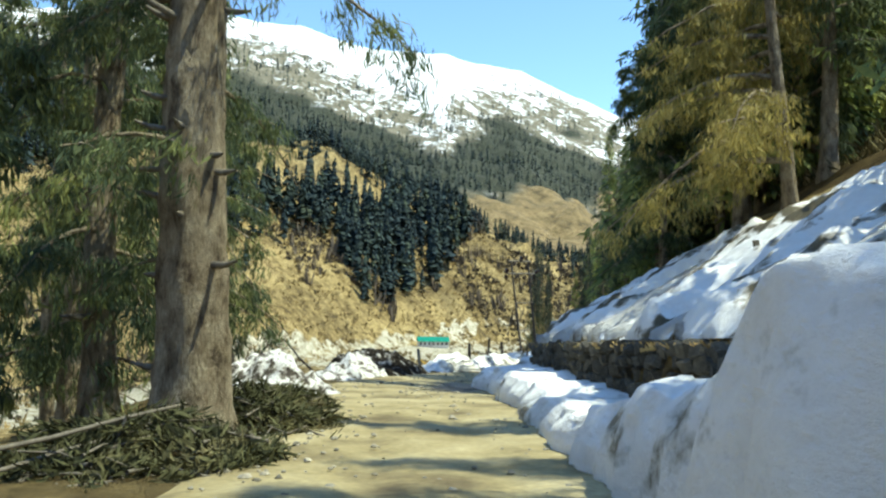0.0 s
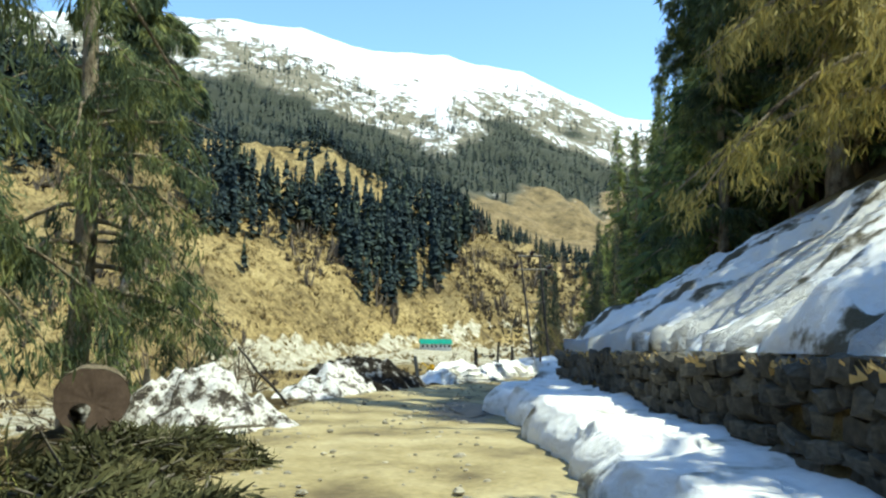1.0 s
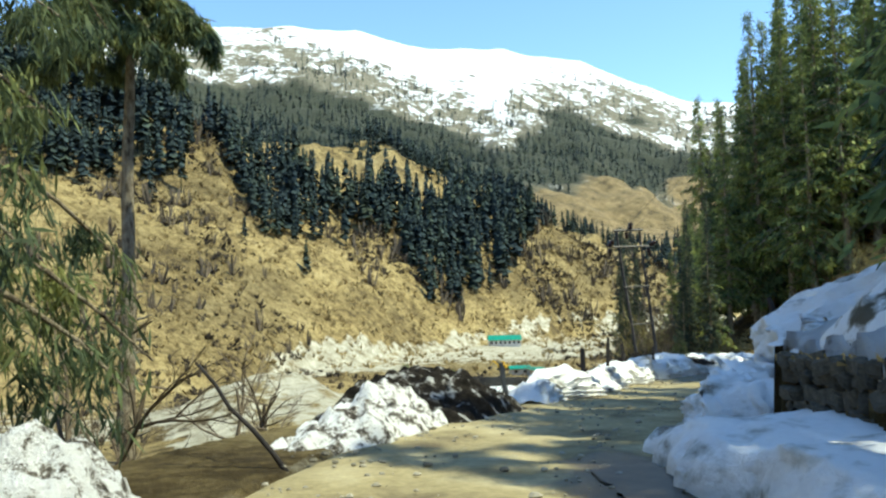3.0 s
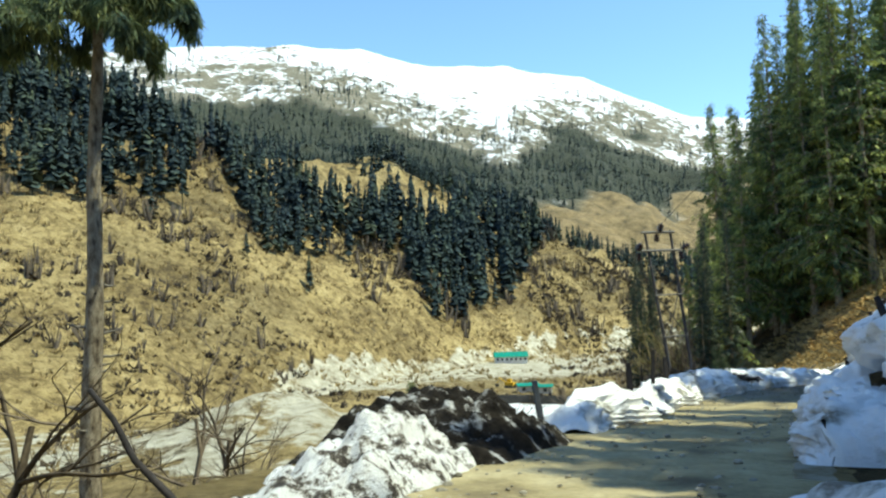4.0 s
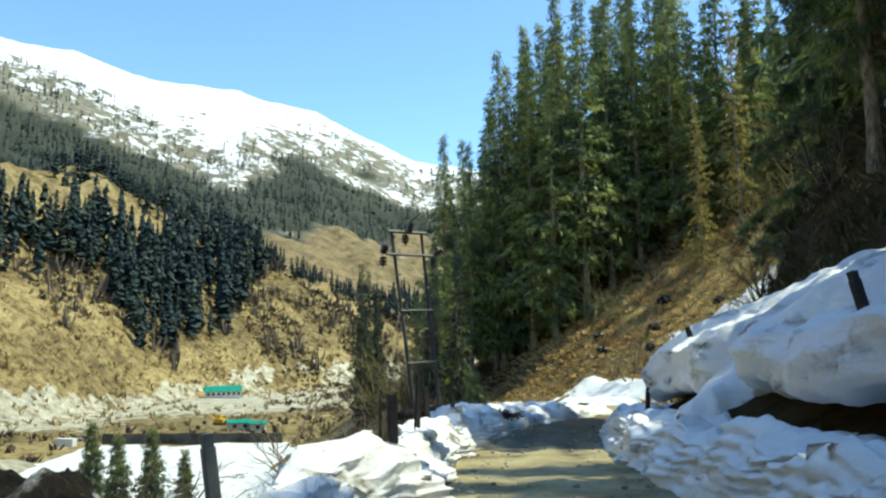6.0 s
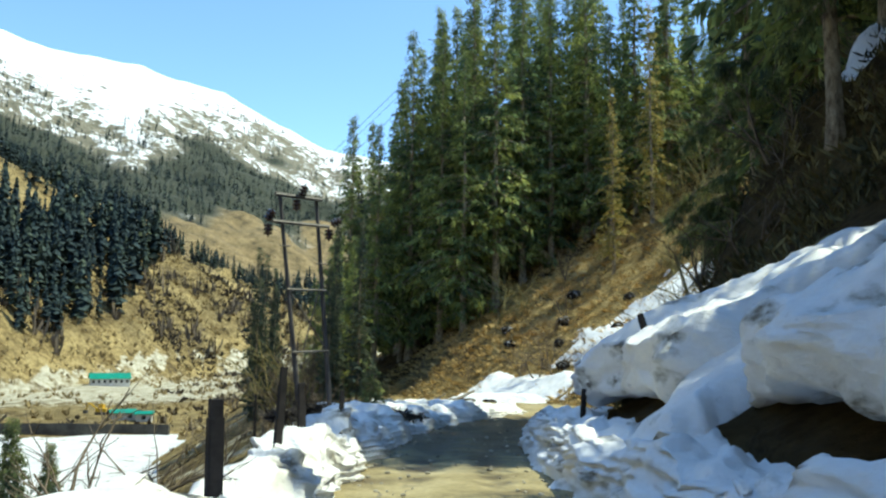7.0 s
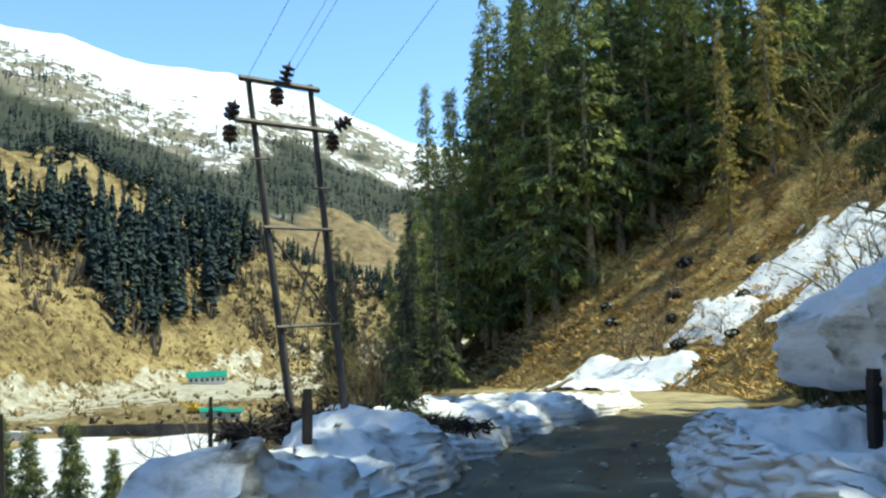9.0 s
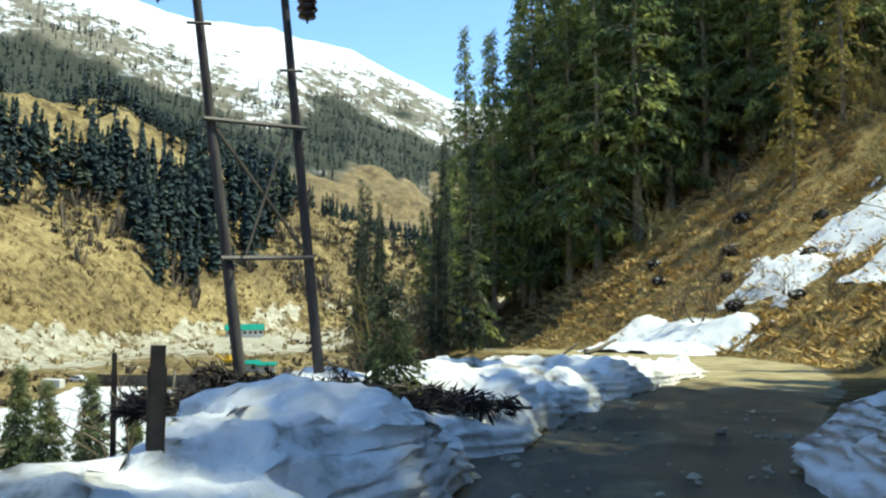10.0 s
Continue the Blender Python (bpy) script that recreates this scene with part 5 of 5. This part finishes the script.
def house(x, y, z, L, W, Hh, roof_h, turn, label, windows):
    root = new("house")
    box("wall", -L / 2, L / 2, -W / 2, W / 2, -1.5, Hh, M_PLASTER, root, "white plastered walls")
    e = 0.6
    v = [(-L / 2 - e, -W / 2 - e, Hh), (L / 2 + e, -W / 2 - e, Hh), (L / 2 + e, W / 2 + e, Hh), (-L / 2 - e, W / 2 + e, Hh), (-L / 2 - e, 0, Hh + roof_h), (L / 2 + e, 0, Hh + roof_h)]
    v += [(a, b, c + 0.15) for a, b, c in v]
    f = [(6, 7, 11, 10), (8, 9, 10, 11), (0, 1, 7, 6), (2, 3, 9, 8), (0, 6, 10, 4), (3, 4, 10, 9), (1, 5, 11, 7), (2, 8, 11, 5), (0, 4, 5, 1), (3, 2, 5, 4)]
    mesh_object("roof", v, f, M_GREENROOF, root, smooth=False, label="bright green metal roof")
    for i in range(windows):
        cx = -L / 2 + L * (i + 0.5) / windows
        w = box("window", cx - 0.55, cx + 0.55, -W / 2 - 0.06, -W / 2 + 0.02, Hh * 0.42, Hh * 0.85, M_DARKGLASS, root)
        box("sill", cx - 0.65, cx + 0.65, -W / 2 - 0.14, -W / 2 - 0.005, Hh * 0.36, Hh * 0.41, M_PLASTER, w)
    root.matrix_basis = pose(x, y, z, 0, 0, turn)
    return tagged(root, label, "house")


house(-5.2, 430, gz(-5.2, 430) + 0.2, 16.5, 8.5, 3.0, 2.4, 6, "low white house with a bright green roof across the river", 7)
house(1.0, 272, gz(1.0, 272) - 0.4, 6.0, 4.4, 2.3, 0.8, 10, "small shed with a green roof beside the river", 2)
house(6.5, 268, gz(6.5, 268) - 0.4, 4.0, 3.6, 2.3, 0.7, -6, "small shed with a green roof beside the river", 1)


def river_wall():
    """The long retaining wall on the far bank of the gravel bed."""
    line = Line([(-32, 250), (-20, 246), (3, 239), (13, 234)], 2.0)
    ss = np.arange(0, line.s[-1], 2.0)
    V = []
    for k, (off, z) in enumerate([(0.0, -25.0), (0.15, -20.7), (-0.75, -20.6), (-0.9, -25.0)]):
        x, y = line.at(ss, -off)
        V += list(np.stack([x, y, z + 0.15 * fbm(x + 9 * k, y, 6, 2)], 1))
    n = len(ss)
    F = [(k * n + i, k * n + i + 1, (k + 1) * n + i + 1, (k + 1) * n + i) for k in range(3) for i in range(n - 1)]
    F += [(n - 1, 2 * n - 1, 3 * n - 1, 4 * n - 1), (0, 3 * n, 2 * n, n)]
    tagged(mesh_object("river_wall", V, F, M_DARKWALL, smooth=False), "long dark retaining wall on the far river bank", "wall", kind="structure")


M_DARKWALL = surface("dark_damp_concrete", [(0.3, (0.045, 0.042, 0.036)), (0.7, (0.12, 0.11, 0.09))], 0.3, 8, 0.5, 0.9, 0.2, 0.4, 0.05)
river_wall()


# ---- yellow digger far across the river ----
def digger(x, y, z):
    root = new("excavator")
    M_YEL = surface("yellow_paint", [(0.3, (0.55, 0.33, 0.02)), (0.7, (0.70, 0.45, 0.03))], 0.8, 6, 0.3, 0.5, 0.4, 0.0)
    box("track", -1.6, 1.6, -1.4, -0.8, 0.0, 0.8, M_STEEL, root)
    box("track", -1.6, 1.6, 0.8, 1.4, 0.0, 0.8, M_STEEL, root)
    box("body", -1.7, 1.5, -1.2, 1.2, 0.85, 1.9, M_YEL, root)
    box("cab", -0.1, 1.3, -1.15, 0.0, 1.9, 3.0, M_YEL, root)
    bar("boom", np.array((1.2, 0.3, 1.6)), np.array((4.2, 0.3, 3.4)), 0.25, M_YEL, root)
    bar("dipper_arm", np.array((4.2, 0.3, 3.4)), np.array((5.2, 0.3, 1.2)), 0.2, M_YEL, root)
    box("bucket", 4.6, 5.6, -0.2, 0.8, 0.3, 1.2, M_STEEL, root)
    root.matrix_basis = pose(x, y, z, 0, 0, 150)
    tagged(root, "small yellow excavator parked below the house", "excavator")


digger(-4.5, 292, gz(-4.5, 292))

stone_wall()

for x, y, z1, z0, w, tl, lb in [(1.76, 49.7, -0.94, -2.9, 0.17, (0, -1), "dark weathered wooden post on the valley edge"), (3.14, 54.0, -0.75, -3.3, 0.13, (0, 3), "dark weathered wooden post on the valley edge"),
                                (4.53, 58.06, -1.25, -3.5, 0.16, (0, -3), "dark weathered wooden post on the valley edge"), (7.03, 64.45, -1.84, -3.6, 0.14, (0, 1), "dark weathered wooden post standing in the snow bank"),
                                (5.48, 71.15, -2.39, -5.4, 0.09, (0, 0), "thin wooden post with a round cap")]:
    post(x, y, z0, z1, w, 12, tl, lb)
post(-1.20, 45.47, -2.7, -1.08, 0.16, 20, (0, -8), "pale leaning concrete post in the snow", M_CONCRETE)
post(7.0, 16.9, 1.5, 3.1, 0.14, 8, (0, -6), "pale broken wooden post standing in the snow", M_WOODPOLE)
post(7.6, 44.4, -0.35, 0.95, 0.15, 5, (0, -18), "dark leaning post half buried in snow")
post(12.6, 56.4, -0.6, 0.5, 0.15, 5, (0, -20), "dark leaning post half buried in snow")
post(12.2, 58.9, -2.3, -1.5, 0.13, 5, (0, 4), "dark post half buried in snow")


# ---- brush, logs and stones beside the road ----
def brush_pile(x, y, rx, ry, h, seed, label, lift=0.0, leaf=M_BRUSH, leafy_share=0.8):
    """A heap of cut boughs: bent sticks with green sprays."""
    rnd = np.random.RandomState(seed)
    root = new("brush_pile")
    P, O = [], []
    for _ in range(90):
        a = rnd.uniform(0, 6.28)
        q = math.sqrt(rnd.rand())
        c = np.array((rx * q * math.cos(a), ry * q * math.sin(a), h * (1 - q * q) * rnd.uniform(0.2, 1.0)))
        d = np.array((rnd.normal(), rnd.normal(), rnd.normal(0, 0.22)))
        d /= np.linalg.norm(d)
        L = rnd.uniform(0.5, 1.5)
        pts = [c - d * L * 0.5, c + rnd.normal(0, 0.06, 3), c + d * L * 0.5 - (0, 0, 0.08)]
        for p in pts:
            p[2] = max(p[2], 0.03)
        tv, tf = [], []
        tube(tv, tf, pts, [rnd.uniform(0.012, 0.035), 0.014, 0.006], 5)
        mesh_object("stick", tv, tf, M_WOODPOLE, root)
        if rnd.rand() < leafy_share:
            for k in rnd.uniform(0.2, 1.0, 16):
                p = pts[0] + (pts[2] - pts[0]) * k
                P.append(p + (0, 0, 0.05))
                O.append(d + rnd.normal(0, 0.5, 3))
    sprays_object("cut_foliage", rnd, P, O, 8, 0.2, 0.08, 0.09, leaf, root)
    root.matrix_basis = pose(x, y, gz(x, y) + lift)
    tagged(root, label, "brush pile")


brush_pile(-3.5, 14.6, 1.5, 2.0, 0.75, 41, "heap of cut green boughs and sticks beside the road")
brush_pile(-4.3, 18.6, 1.6, 1.7, 0.6, 42, "heap of cut boughs and bare sticks")
brush_pile(9.2, 70.0, 2.2, 0.9, 0.5, 44, "dark twigs and debris at the foot of the power pole", 0.5, M_POST, 0.5)
brush_pile(7.2, 70.6, 1.5, 0.9, 0.45, 45, "dark twigs and debris beside the power pole", 0.6, M_POST, 0.5)
brush_pile(-4.2, 10.6, 1.7, 1.6, 0.65, 43, "heap of cut green boughs under the big cedar")


def sawn_log(x, y, z, rad, length, turn, label, hollow=True):
    """A felled trunk lying on its side, with a sawn face."""
    rnd = np.random.RandomState(9)
    root = new("sawn_log")
    n = 36
    lump = [1 + 0.05 * math.sin(3 * i * 2 * math.pi / n) + 0.02 * rnd.normal() for i in range(n)]
    V = []
    for t in (0.0, 0.3, 0.65, 1.0):
        for i in range(n):
            w = 2 * math.pi * i / n
            rr = rad * lump[i] * (1 - 0.12 * t)
            V.append((rr * math.cos(w), t * length, rr * math.sin(w)))
    F = [(a * n + i, a * n + (i + 1) % n, (a + 1) * n + (i + 1) % n, (a + 1) * n + i) for a in range(3) for i in range(n)] + [tuple(range(3 * n, 4 * n))]
    mesh_object("bark", V, F, M_BARK, root)
    C = [(0, 0.03, 0)] + [(0.985 * rad * lump[i] * q * math.cos(2 * math.pi * i / n), 0.006 * rnd.normal(), 0.985 * rad * lump[i] * q * math.sin(2 * math.pi * i / n)) for q in (0.33, 0.66, 1.0) for i in range(n)]
    Fc = [(0, 1 + (i + 1) % n, 1 + i) for i in range(n)] + [(1 + a * n + i, 1 + a * n + (i + 1) % n, 1 + (a + 1) * n + (i + 1) % n, 1 + (a + 1) * n + i) for a in (0, 1) for i in range(n)]
    mesh_object("cut_face", C, Fc, M_SAWN, root, label="grey brown sawn end")
    if hollow:
        H = [(-0.30 * rad + 0.24 * rad * math.cos(w) * (1 + 0.3 * math.sin(3 * w)), -0.02, -0.35 * rad + 0.34 * rad * math.sin(w)) for w in np.linspace(0, 2 * math.pi, 14, endpoint=False)]
        H += [(a * 0.8, 0.012, c * 0.9) for a, _, c in H]
        Fh = [(i, (i + 1) % 14, 14 + (i + 1) % 14, 14 + i) for i in range(14)] + [tuple(range(13, -1, -1))]
        mesh_object("rotten_hollow", H, Fh, M_DARK_SOIL, root, label="dark rotten hollow")
    root.matrix_basis = pose(x, y, z, 0, 0, turn)
    tagged(root, label, "log")


sawn_log(-7.1, 23.2, gz(-7.1, 23.2) + 0.70, 0.72, 2.4, 23, "huge sawn cedar log with a dark hollow, lying on its side")


def stick(name, a, b, r, label, cat, mat=M_WOODPOLE, n=7):
    rnd = np.random.RandomState(int(abs(a[0] * 91 + a[1] * 7)))
    pts = [np.array(a) + (np.array(b) - np.array(a)) * k + rnd.normal(0, 0.03, 3) * math.sin(k * 3.14) for k in np.linspace(0, 1, 6)]
    v, f = [], []
    tube(v, f, pts, [r * (1 - 0.4 * k) for k in np.linspace(0, 1, 6)], n)
    f += [tuple(range(n))[::-1], tuple(range(len(v) - n, len(v)))]
    return tagged(mesh_object(name, v, f, mat), label, cat)


def gstick(ax, ay, ah, bx, by, bh, r, label, cat="branch", mat=M_WOODPOLE):
    stick("branch", (ax, ay, gz(ax, ay) + ah), (bx, by, gz(bx, by) + bh), r, label, cat, mat)


gstick(-4.75, 31.6, 0.0, -6.6, 32.3, 1.75, 0.05, "leaning bare branch stuck in the ground", mat=M_POST)
gstick(-6.2, 6.8, 0.1, -3.6, 11.0, 0.75, 0.04, "long bare branch lying on the brush")
gstick(-5.2, 8.2, 0.1, -3.9, 12.2, 0.5, 0.03, "long bare branch lying on the brush")
gstick(-5.6, 22.6, 0.1, -3.8, 24.0, 0.25, 0.05, "bare branch lying across dirty snow")
gstick(-5.0, 24.0, 0.2, -3.3, 25.2, 0.1, 0.06, "bare branch lying across dirty snow")
gstick(33.0, 117.5, 0.2, 37.5, 121.5, 1.3, 0.22, "fallen pale tree trunk beside the road")
gstick(30.0, 118.5, 0.2, 32.6, 118.0, 1.1, 0.12, "fallen pale tree trunk beside the road")
post(-6.9, 25.4, gz(-6.9, 25.4) - 0.3, gz(-6.9, 25.4) + 1.3, 0.15, 10, (0, 2), "pale wooden post behind the snow pile", M_WOODPOLE)


def stones(name, spots, mat, label, seed):
    rnd = np.random.RandomState(seed)
    V, F = [], []
    for x, y, z, s in spots:
        k0 = len(V)
        ring = []
        for q, zz in ((0.75, -0.25), (1.0, 0.1), (0.6, 0.5)):
            for j in range(6):
                th = j * 1.047 + rnd.rand() * 0.5
                rr = s * q * rnd.uniform(0.75, 1.2)
                V.append((x + rr * math.cos(th), y + rr * 0.8 * math.sin(th), z + s * zz * rnd.uniform(0.8, 1.2)))
        F += [(k0 + a * 6 + j, k0 + a * 6 + (j + 1) % 6, k0 + (a + 1) * 6 + (j + 1) % 6, k0 + (a + 1) * 6 + j) for a in (0, 1) for j in range(6)]
        F.append(tuple(k0 + 12 + j for j in range(6)))
    return tagged(mesh_object(name, V, F, mat, smooth=False), label, "stones", kind="stuff")


M_PEBBLE = surface("road_stones", [(0.3, (0.20, 0.18, 0.13)), (0.7, (0.52, 0.48, 0.38))], 0.8, 6, 0.4, 0.9, 0.2, 0.0, island=0.7)
_rs2 = np.random.RandomState(77)
_sp = []
for _ in range(1500):
    s = S0 + _rs2.uniform(3, 80)
    side = _rs2.choice([-1, 1])
    u = side * abs(_rs2.normal(1.9, 0.6)) if _rs2.rand() < 0.75 else _rs2.uniform(-4.5, 1.8)
    if u > 2.2:
        continue
    x, y = ROAD.at(s, u)
    _sp.append((float(x), float(y), float(road_z(s)) + 0.0, abs(_rs2.normal(0, 0.035)) + 0.015))
stones("loose_stones", _sp, M_PEBBLE, "loose grey stones scattered over the dirt road", 5)


def rock(x, y, dz, size, seed, label, mat=None):
    bm = bmesh.new()
    bmesh.ops.create_icosphere(bm, subdivisions=3, radius=1.0)
    for v in bm.verts:
        k = 1 + 0.35 * noise.noise(v.co * 1.3 + Vector((seed, 0, 0))) + 0.12 * noise.noise(v.co * 3.7 + Vector((0, seed, 0)))
        v.co = Vector((v.co.x * size[0], v.co.y * size[1], v.co.z * size[2])) * k
    ob = part("rock", bm, mat or M_STONE, None)
    ob.matrix_basis = pose(x, y, gz(x, y) + dz, 0, 0, seed * 40)
    return tagged(ob, label, "rock")


for i, (x, y, s) in enumerate([(-3.7, 28.3, 0.13), (-3.2, 27.2, 0.10), (-1.9, 29.0, 0.09), (-4.1, 29.6, 0.12), (-2.6, 25.6, 0.08), (0.3, 31.5, 0.13)]):
    rock(x, y, 0.05, (s, s * 0.8, s * 0.6), i, "small pale rock on the road edge")
for i, (s, d, z) in enumerate([(133, 9, 0.9), (136, 13, 1.2), (130, 17, 0.9), (141, 8, 0.8), (126, 11, 0.8), (146, 11, 1.0), (122, 6, 0.8), (128, 5, 1.0), (139, 18, 1.1)]):
    x, y = FOOT.at(S0 + s, d)
    rock(float(x), float(y), 0.1, (z, z * 0.9, z * 0.7), i + 9, "dark boulder on the dry grass slope", M_DARK_SOIL)


def snow_patch(s0, s1, d0, d1, seed, label, thick=0.22):
    """Old snow lying on the hillside, with a ragged edge."""
    n = 40
    a, c = np.linspace(0, 1, n), np.linspace(0, 1, n)
    A, C = np.meshgrid(a, c, indexing="ij")
    X, Y = FOOT.at(S0 + s0 + (s1 - s0) * A, d0 + (d1 - d0) * C)
    e = 1 - np.maximum(np.abs(A - 0.5), np.abs(C - 0.5)) * 2
    m = np.clip(e * 2.2 + 1.1 * fbm(X + seed * 13, Y, 3.2, 4), -0.5, 1)
    Z = ground_z(X, Y) + thick * m + 0.10 * fbm(X, Y, 0.9, 3) * (m > 0)
    ob = mesh_object("snow_patch", np.stack([X.ravel(), Y.ravel(), Z.ravel()], 1), [(f[0], f[3], f[2], f[1]) for f in grid_faces(n, n)], M_SNOW)
    tagged(ob, label, "snow", "snow patches on the dry slope")


snow_patch(121, 141, -3.5, 4.0, 1, "patch of old snow at the foot of the slope", 0.8)
snow_patch(122, 132, 5.0, 11.0, 2, "strip of old snow on the dry grass slope", 0.4)
snow_patch(116, 128, 10.0, 21.0, 3, "strip of old snow on the dry grass slope", 0.5)
snow_patch(104, 118, 6.0, 17.0, 4, "strip of old snow on the dry grass slope", 0.5)
snow_patch(71, 84, 9.0, 13.0, 5, "strip of old snow above the bank", 1.0)
snow_patch(74, 82, 14.0, 20.0, 6, "strip of old snow above the bank", 1.0)


def puddle():
    a = np.linspace(0, 2 * math.pi, 120, endpoint=False)
    V = [(0.8, 30.0, float(road_z(S0 + 30.0)) + 0.012)]
    for w in a:
        q = 1 + 0.18 * math.sin(3 * w) + 0.10 * math.sin(7 * w + 1) + 0.05 * math.sin(17 * w)
        x, y = 0.8 + 0.55 * q * math.cos(w), 30.0 + 2.1 * q * math.sin(w)
        V.append((x, y, float(road_z(S0 + y)) + 0.012))
    F = [(0, 1 + i, 1 + (i + 1) % 120) for i in range(120)]
    M = surface("wet_mud", [(0.35, (0.05, 0.038, 0.023)), (0.65, (0.12, 0.095, 0.06))], 1.0, 8, 0.4, 0.5, 0.25, 0.15, 0.02)
    tagged(mesh_object("puddle", V, F, M), "dark shallow puddle of meltwater on the road", "puddle")


puddle()


def bracken():
    """Dry bracken and grass tufts on the slope beside the road, in one mesh."""
    rnd = np.random.RandomState(55)
    n = 8500
    x, y = FOOT.at(S0 + rnd.uniform(99, 172, n), rnd.uniform(-1, 46, n))
    z = ground_z(x, y)
    V, F = [], []
    for i in range(n):
        s = rnd.uniform(0.25, 0.9)
        for j in range(9):
            th, k0 = rnd.uniform(0, 6.28), len(V)
            bx, by = x[i] + rnd.normal(0, 0.3 * s), y[i] + rnd.normal(0, 0.3 * s)
            tx, ty, tz = bx + rnd.normal(0, 0.55 * s), by + rnd.normal(0, 0.55 * s), s * rnd.uniform(0.12, 0.55)
            w = s * rnd.uniform(0.05, 0.17)
            c, q = math.cos(th), math.sin(th)
            V += [(bx - w * c, by - w * q, z[i] - 0.1), (bx + w * c, by + w * q, z[i] - 0.1), (tx + w * c, ty + w * q, z[i] + 0.7 * tz), (tx, ty, z[i] + tz)]
            F.append((k0, k0 + 1, k0 + 2, k0 + 3))
    for i in range(330):
        bx, by = rnd.uniform(3.85, 4.5), rnd.uniform(7, 33.5)
        bz = float(road_z(S0 + by)) + 1.62
        for j in range(6):
            th, k0, s = rnd.uniform(0, 6.28), len(V), rnd.uniform(0.08, 0.24)
            w = s * rnd.uniform(0.04, 0.12)
            c, q = math.cos(th), math.sin(th)
            tx, ty, tz = bx - abs(rnd.normal(0, 0.5 * s)), by + rnd.normal(0, 0.5 * s), s * rnd.uniform(-0.5, 0.7)
            V += [(bx - w * c, by - w * q, bz - 0.05), (bx + w * c, by + w * q, bz - 0.05), (tx + w * c, ty + w * q, bz + 0.7 * tz + 0.06), (tx, ty, bz + tz)]
            F.append((k0, k0 + 1, k0 + 2, k0 + 3))
    M = surface("dry_bracken", [(0.3, (0.40, 0.25, 0.095)), (0.48, (0.64, 0.45, 0.175)), (0.68, (0.76, 0.59, 0.28))], 0.25, 10, 0.4, 0.95, 0.1, 0.0, island=0.6)
    tagged(mesh_object("dry_bracken", V, F, M, smooth=False), "dry orange brown bracken on the roadside slope", "bracken", kind="stuff")


bracken()


def undergrowth():
    """Tangled dark ferns and low bushes on the steep bank above the snow, in one mesh."""
    rnd = np.random.RandomState(57)
    n = 7400
    x, y = FOOT.at(S0 + np.concatenate([rnd.uniform(62, 101, 6400), rnd.uniform(24, 62, 1000)]), np.concatenate([rnd.uniform(0.5, 27, 6400), rnd.uniform(9, 16, 1000)]))
    z = ground_z(x, y)
    m = 9
    size = np.repeat(rnd.uniform(0.2, 0.75, n), m)
    P = np.repeat(np.stack([x, y, z - 0.1], 1), m, 0) + rnd.normal(0, 1, (n * m, 3)) * (size * 0.35)[:, None] * (1, 1, 0)
    T = P + np.stack([rnd.normal(-0.15, 0.5, n * m) * size, rnd.normal(0, 0.5, n * m) * size, rnd.uniform(0.3, 1.1, n * m) * size], 1)
    w = unit(rnd.normal(0, 1, (n * m, 3))) * (size * rnd.uniform(0.04, 0.14, n * m))[:, None]
    q = P + (T - P) * 0.6
    M = surface("dark_undergrowth", [(0.35, (0.05, 0.055, 0.035)), (0.55, (0.13, 0.115, 0.05)), (0.7, (0.33, 0.27, 0.12))], 0.3, 8, 0.4, 0.9, 0.1, 0.0, island=0.7)
    holder = quads_object("undergrowth", P, q + w, T, q - w, M, None)
    tagged(holder, "dark tangled ferns and brush on the steep bank", "undergrowth", kind="stuff")


undergrowth()


# ---- parked car on the far bank ----
def parked_car(x, y, z, turn):
    root = new("car")
    M_PAINT = surface("white_car_paint", [(0.3, (0.62, 0.64, 0.66)), (0.7, (0.75, 0.76, 0.78))], 1.0, 5, 0.1, 0.3, 0.5, 0.0)
    bm = bmesh.new()
    prof = [(-2.0, 0.35), (-2.0, 0.85), (-1.2, 0.95), (-0.7, 1.45), (0.9, 1.45), (1.5, 0.95), (2.0, 0.85), (2.0, 0.35)]
    a = [bm.verts.new((px, -0.8, pz)) for px, pz in prof]
    c = [bm.verts.new((px, 0.8, pz)) for px, pz in prof]
    bm.faces.new(a[::-1]); bm.faces.new(c)
    for i in range(8):
        bm.faces.new((a[i], a[(i + 1) % 8], c[(i + 1) % 8], c[i]))
    bmesh.ops.recalc_face_normals(bm, faces=bm.faces[:])
    part("body", bm, M_PAINT, root)
    box("window", -0.75, 0.95, -0.82, -0.805, 0.98, 1.36, M_DARKGLASS, root)
    for px in (-1.25, 1.25):
        for py in (-0.8, 0.8):
            w = bar("wheel", np.array((px, py - 0.1, 0.33)), np.array((px, py + 0.1, 0.33)), 0.33, M_INSUL, root, 14)
    root.matrix_basis = pose(x, y, z, 0, 0, turn)
    tagged(root, "small white car parked above the river bank", "car")


for x, y in ((-37.0, 256.0),):
    parked_car(x, y, gz(x, y), -25)


def pale_block():
    bm = bmesh.new()
    bmesh.ops.create_cube(bm, size=1.0)
    bmesh.ops.bevel(bm, geom=bm.edges[:], offset=0.04, segments=1, affect="EDGES")
    for v in bm.verts:
        v.co = Vector((v.co.x * 5.0, v.co.y * 1.8, v.co.z * 2.6 + 0.6))
    ob = part("abutment", bm, M_PLASTER, None)
    ob.matrix_basis = pose(-40.0, 246.0, gz(-40.0, 246), 0, 0, -26)
    tagged(ob, "pale concrete abutment at the river bank", "abutment")


pale_block()
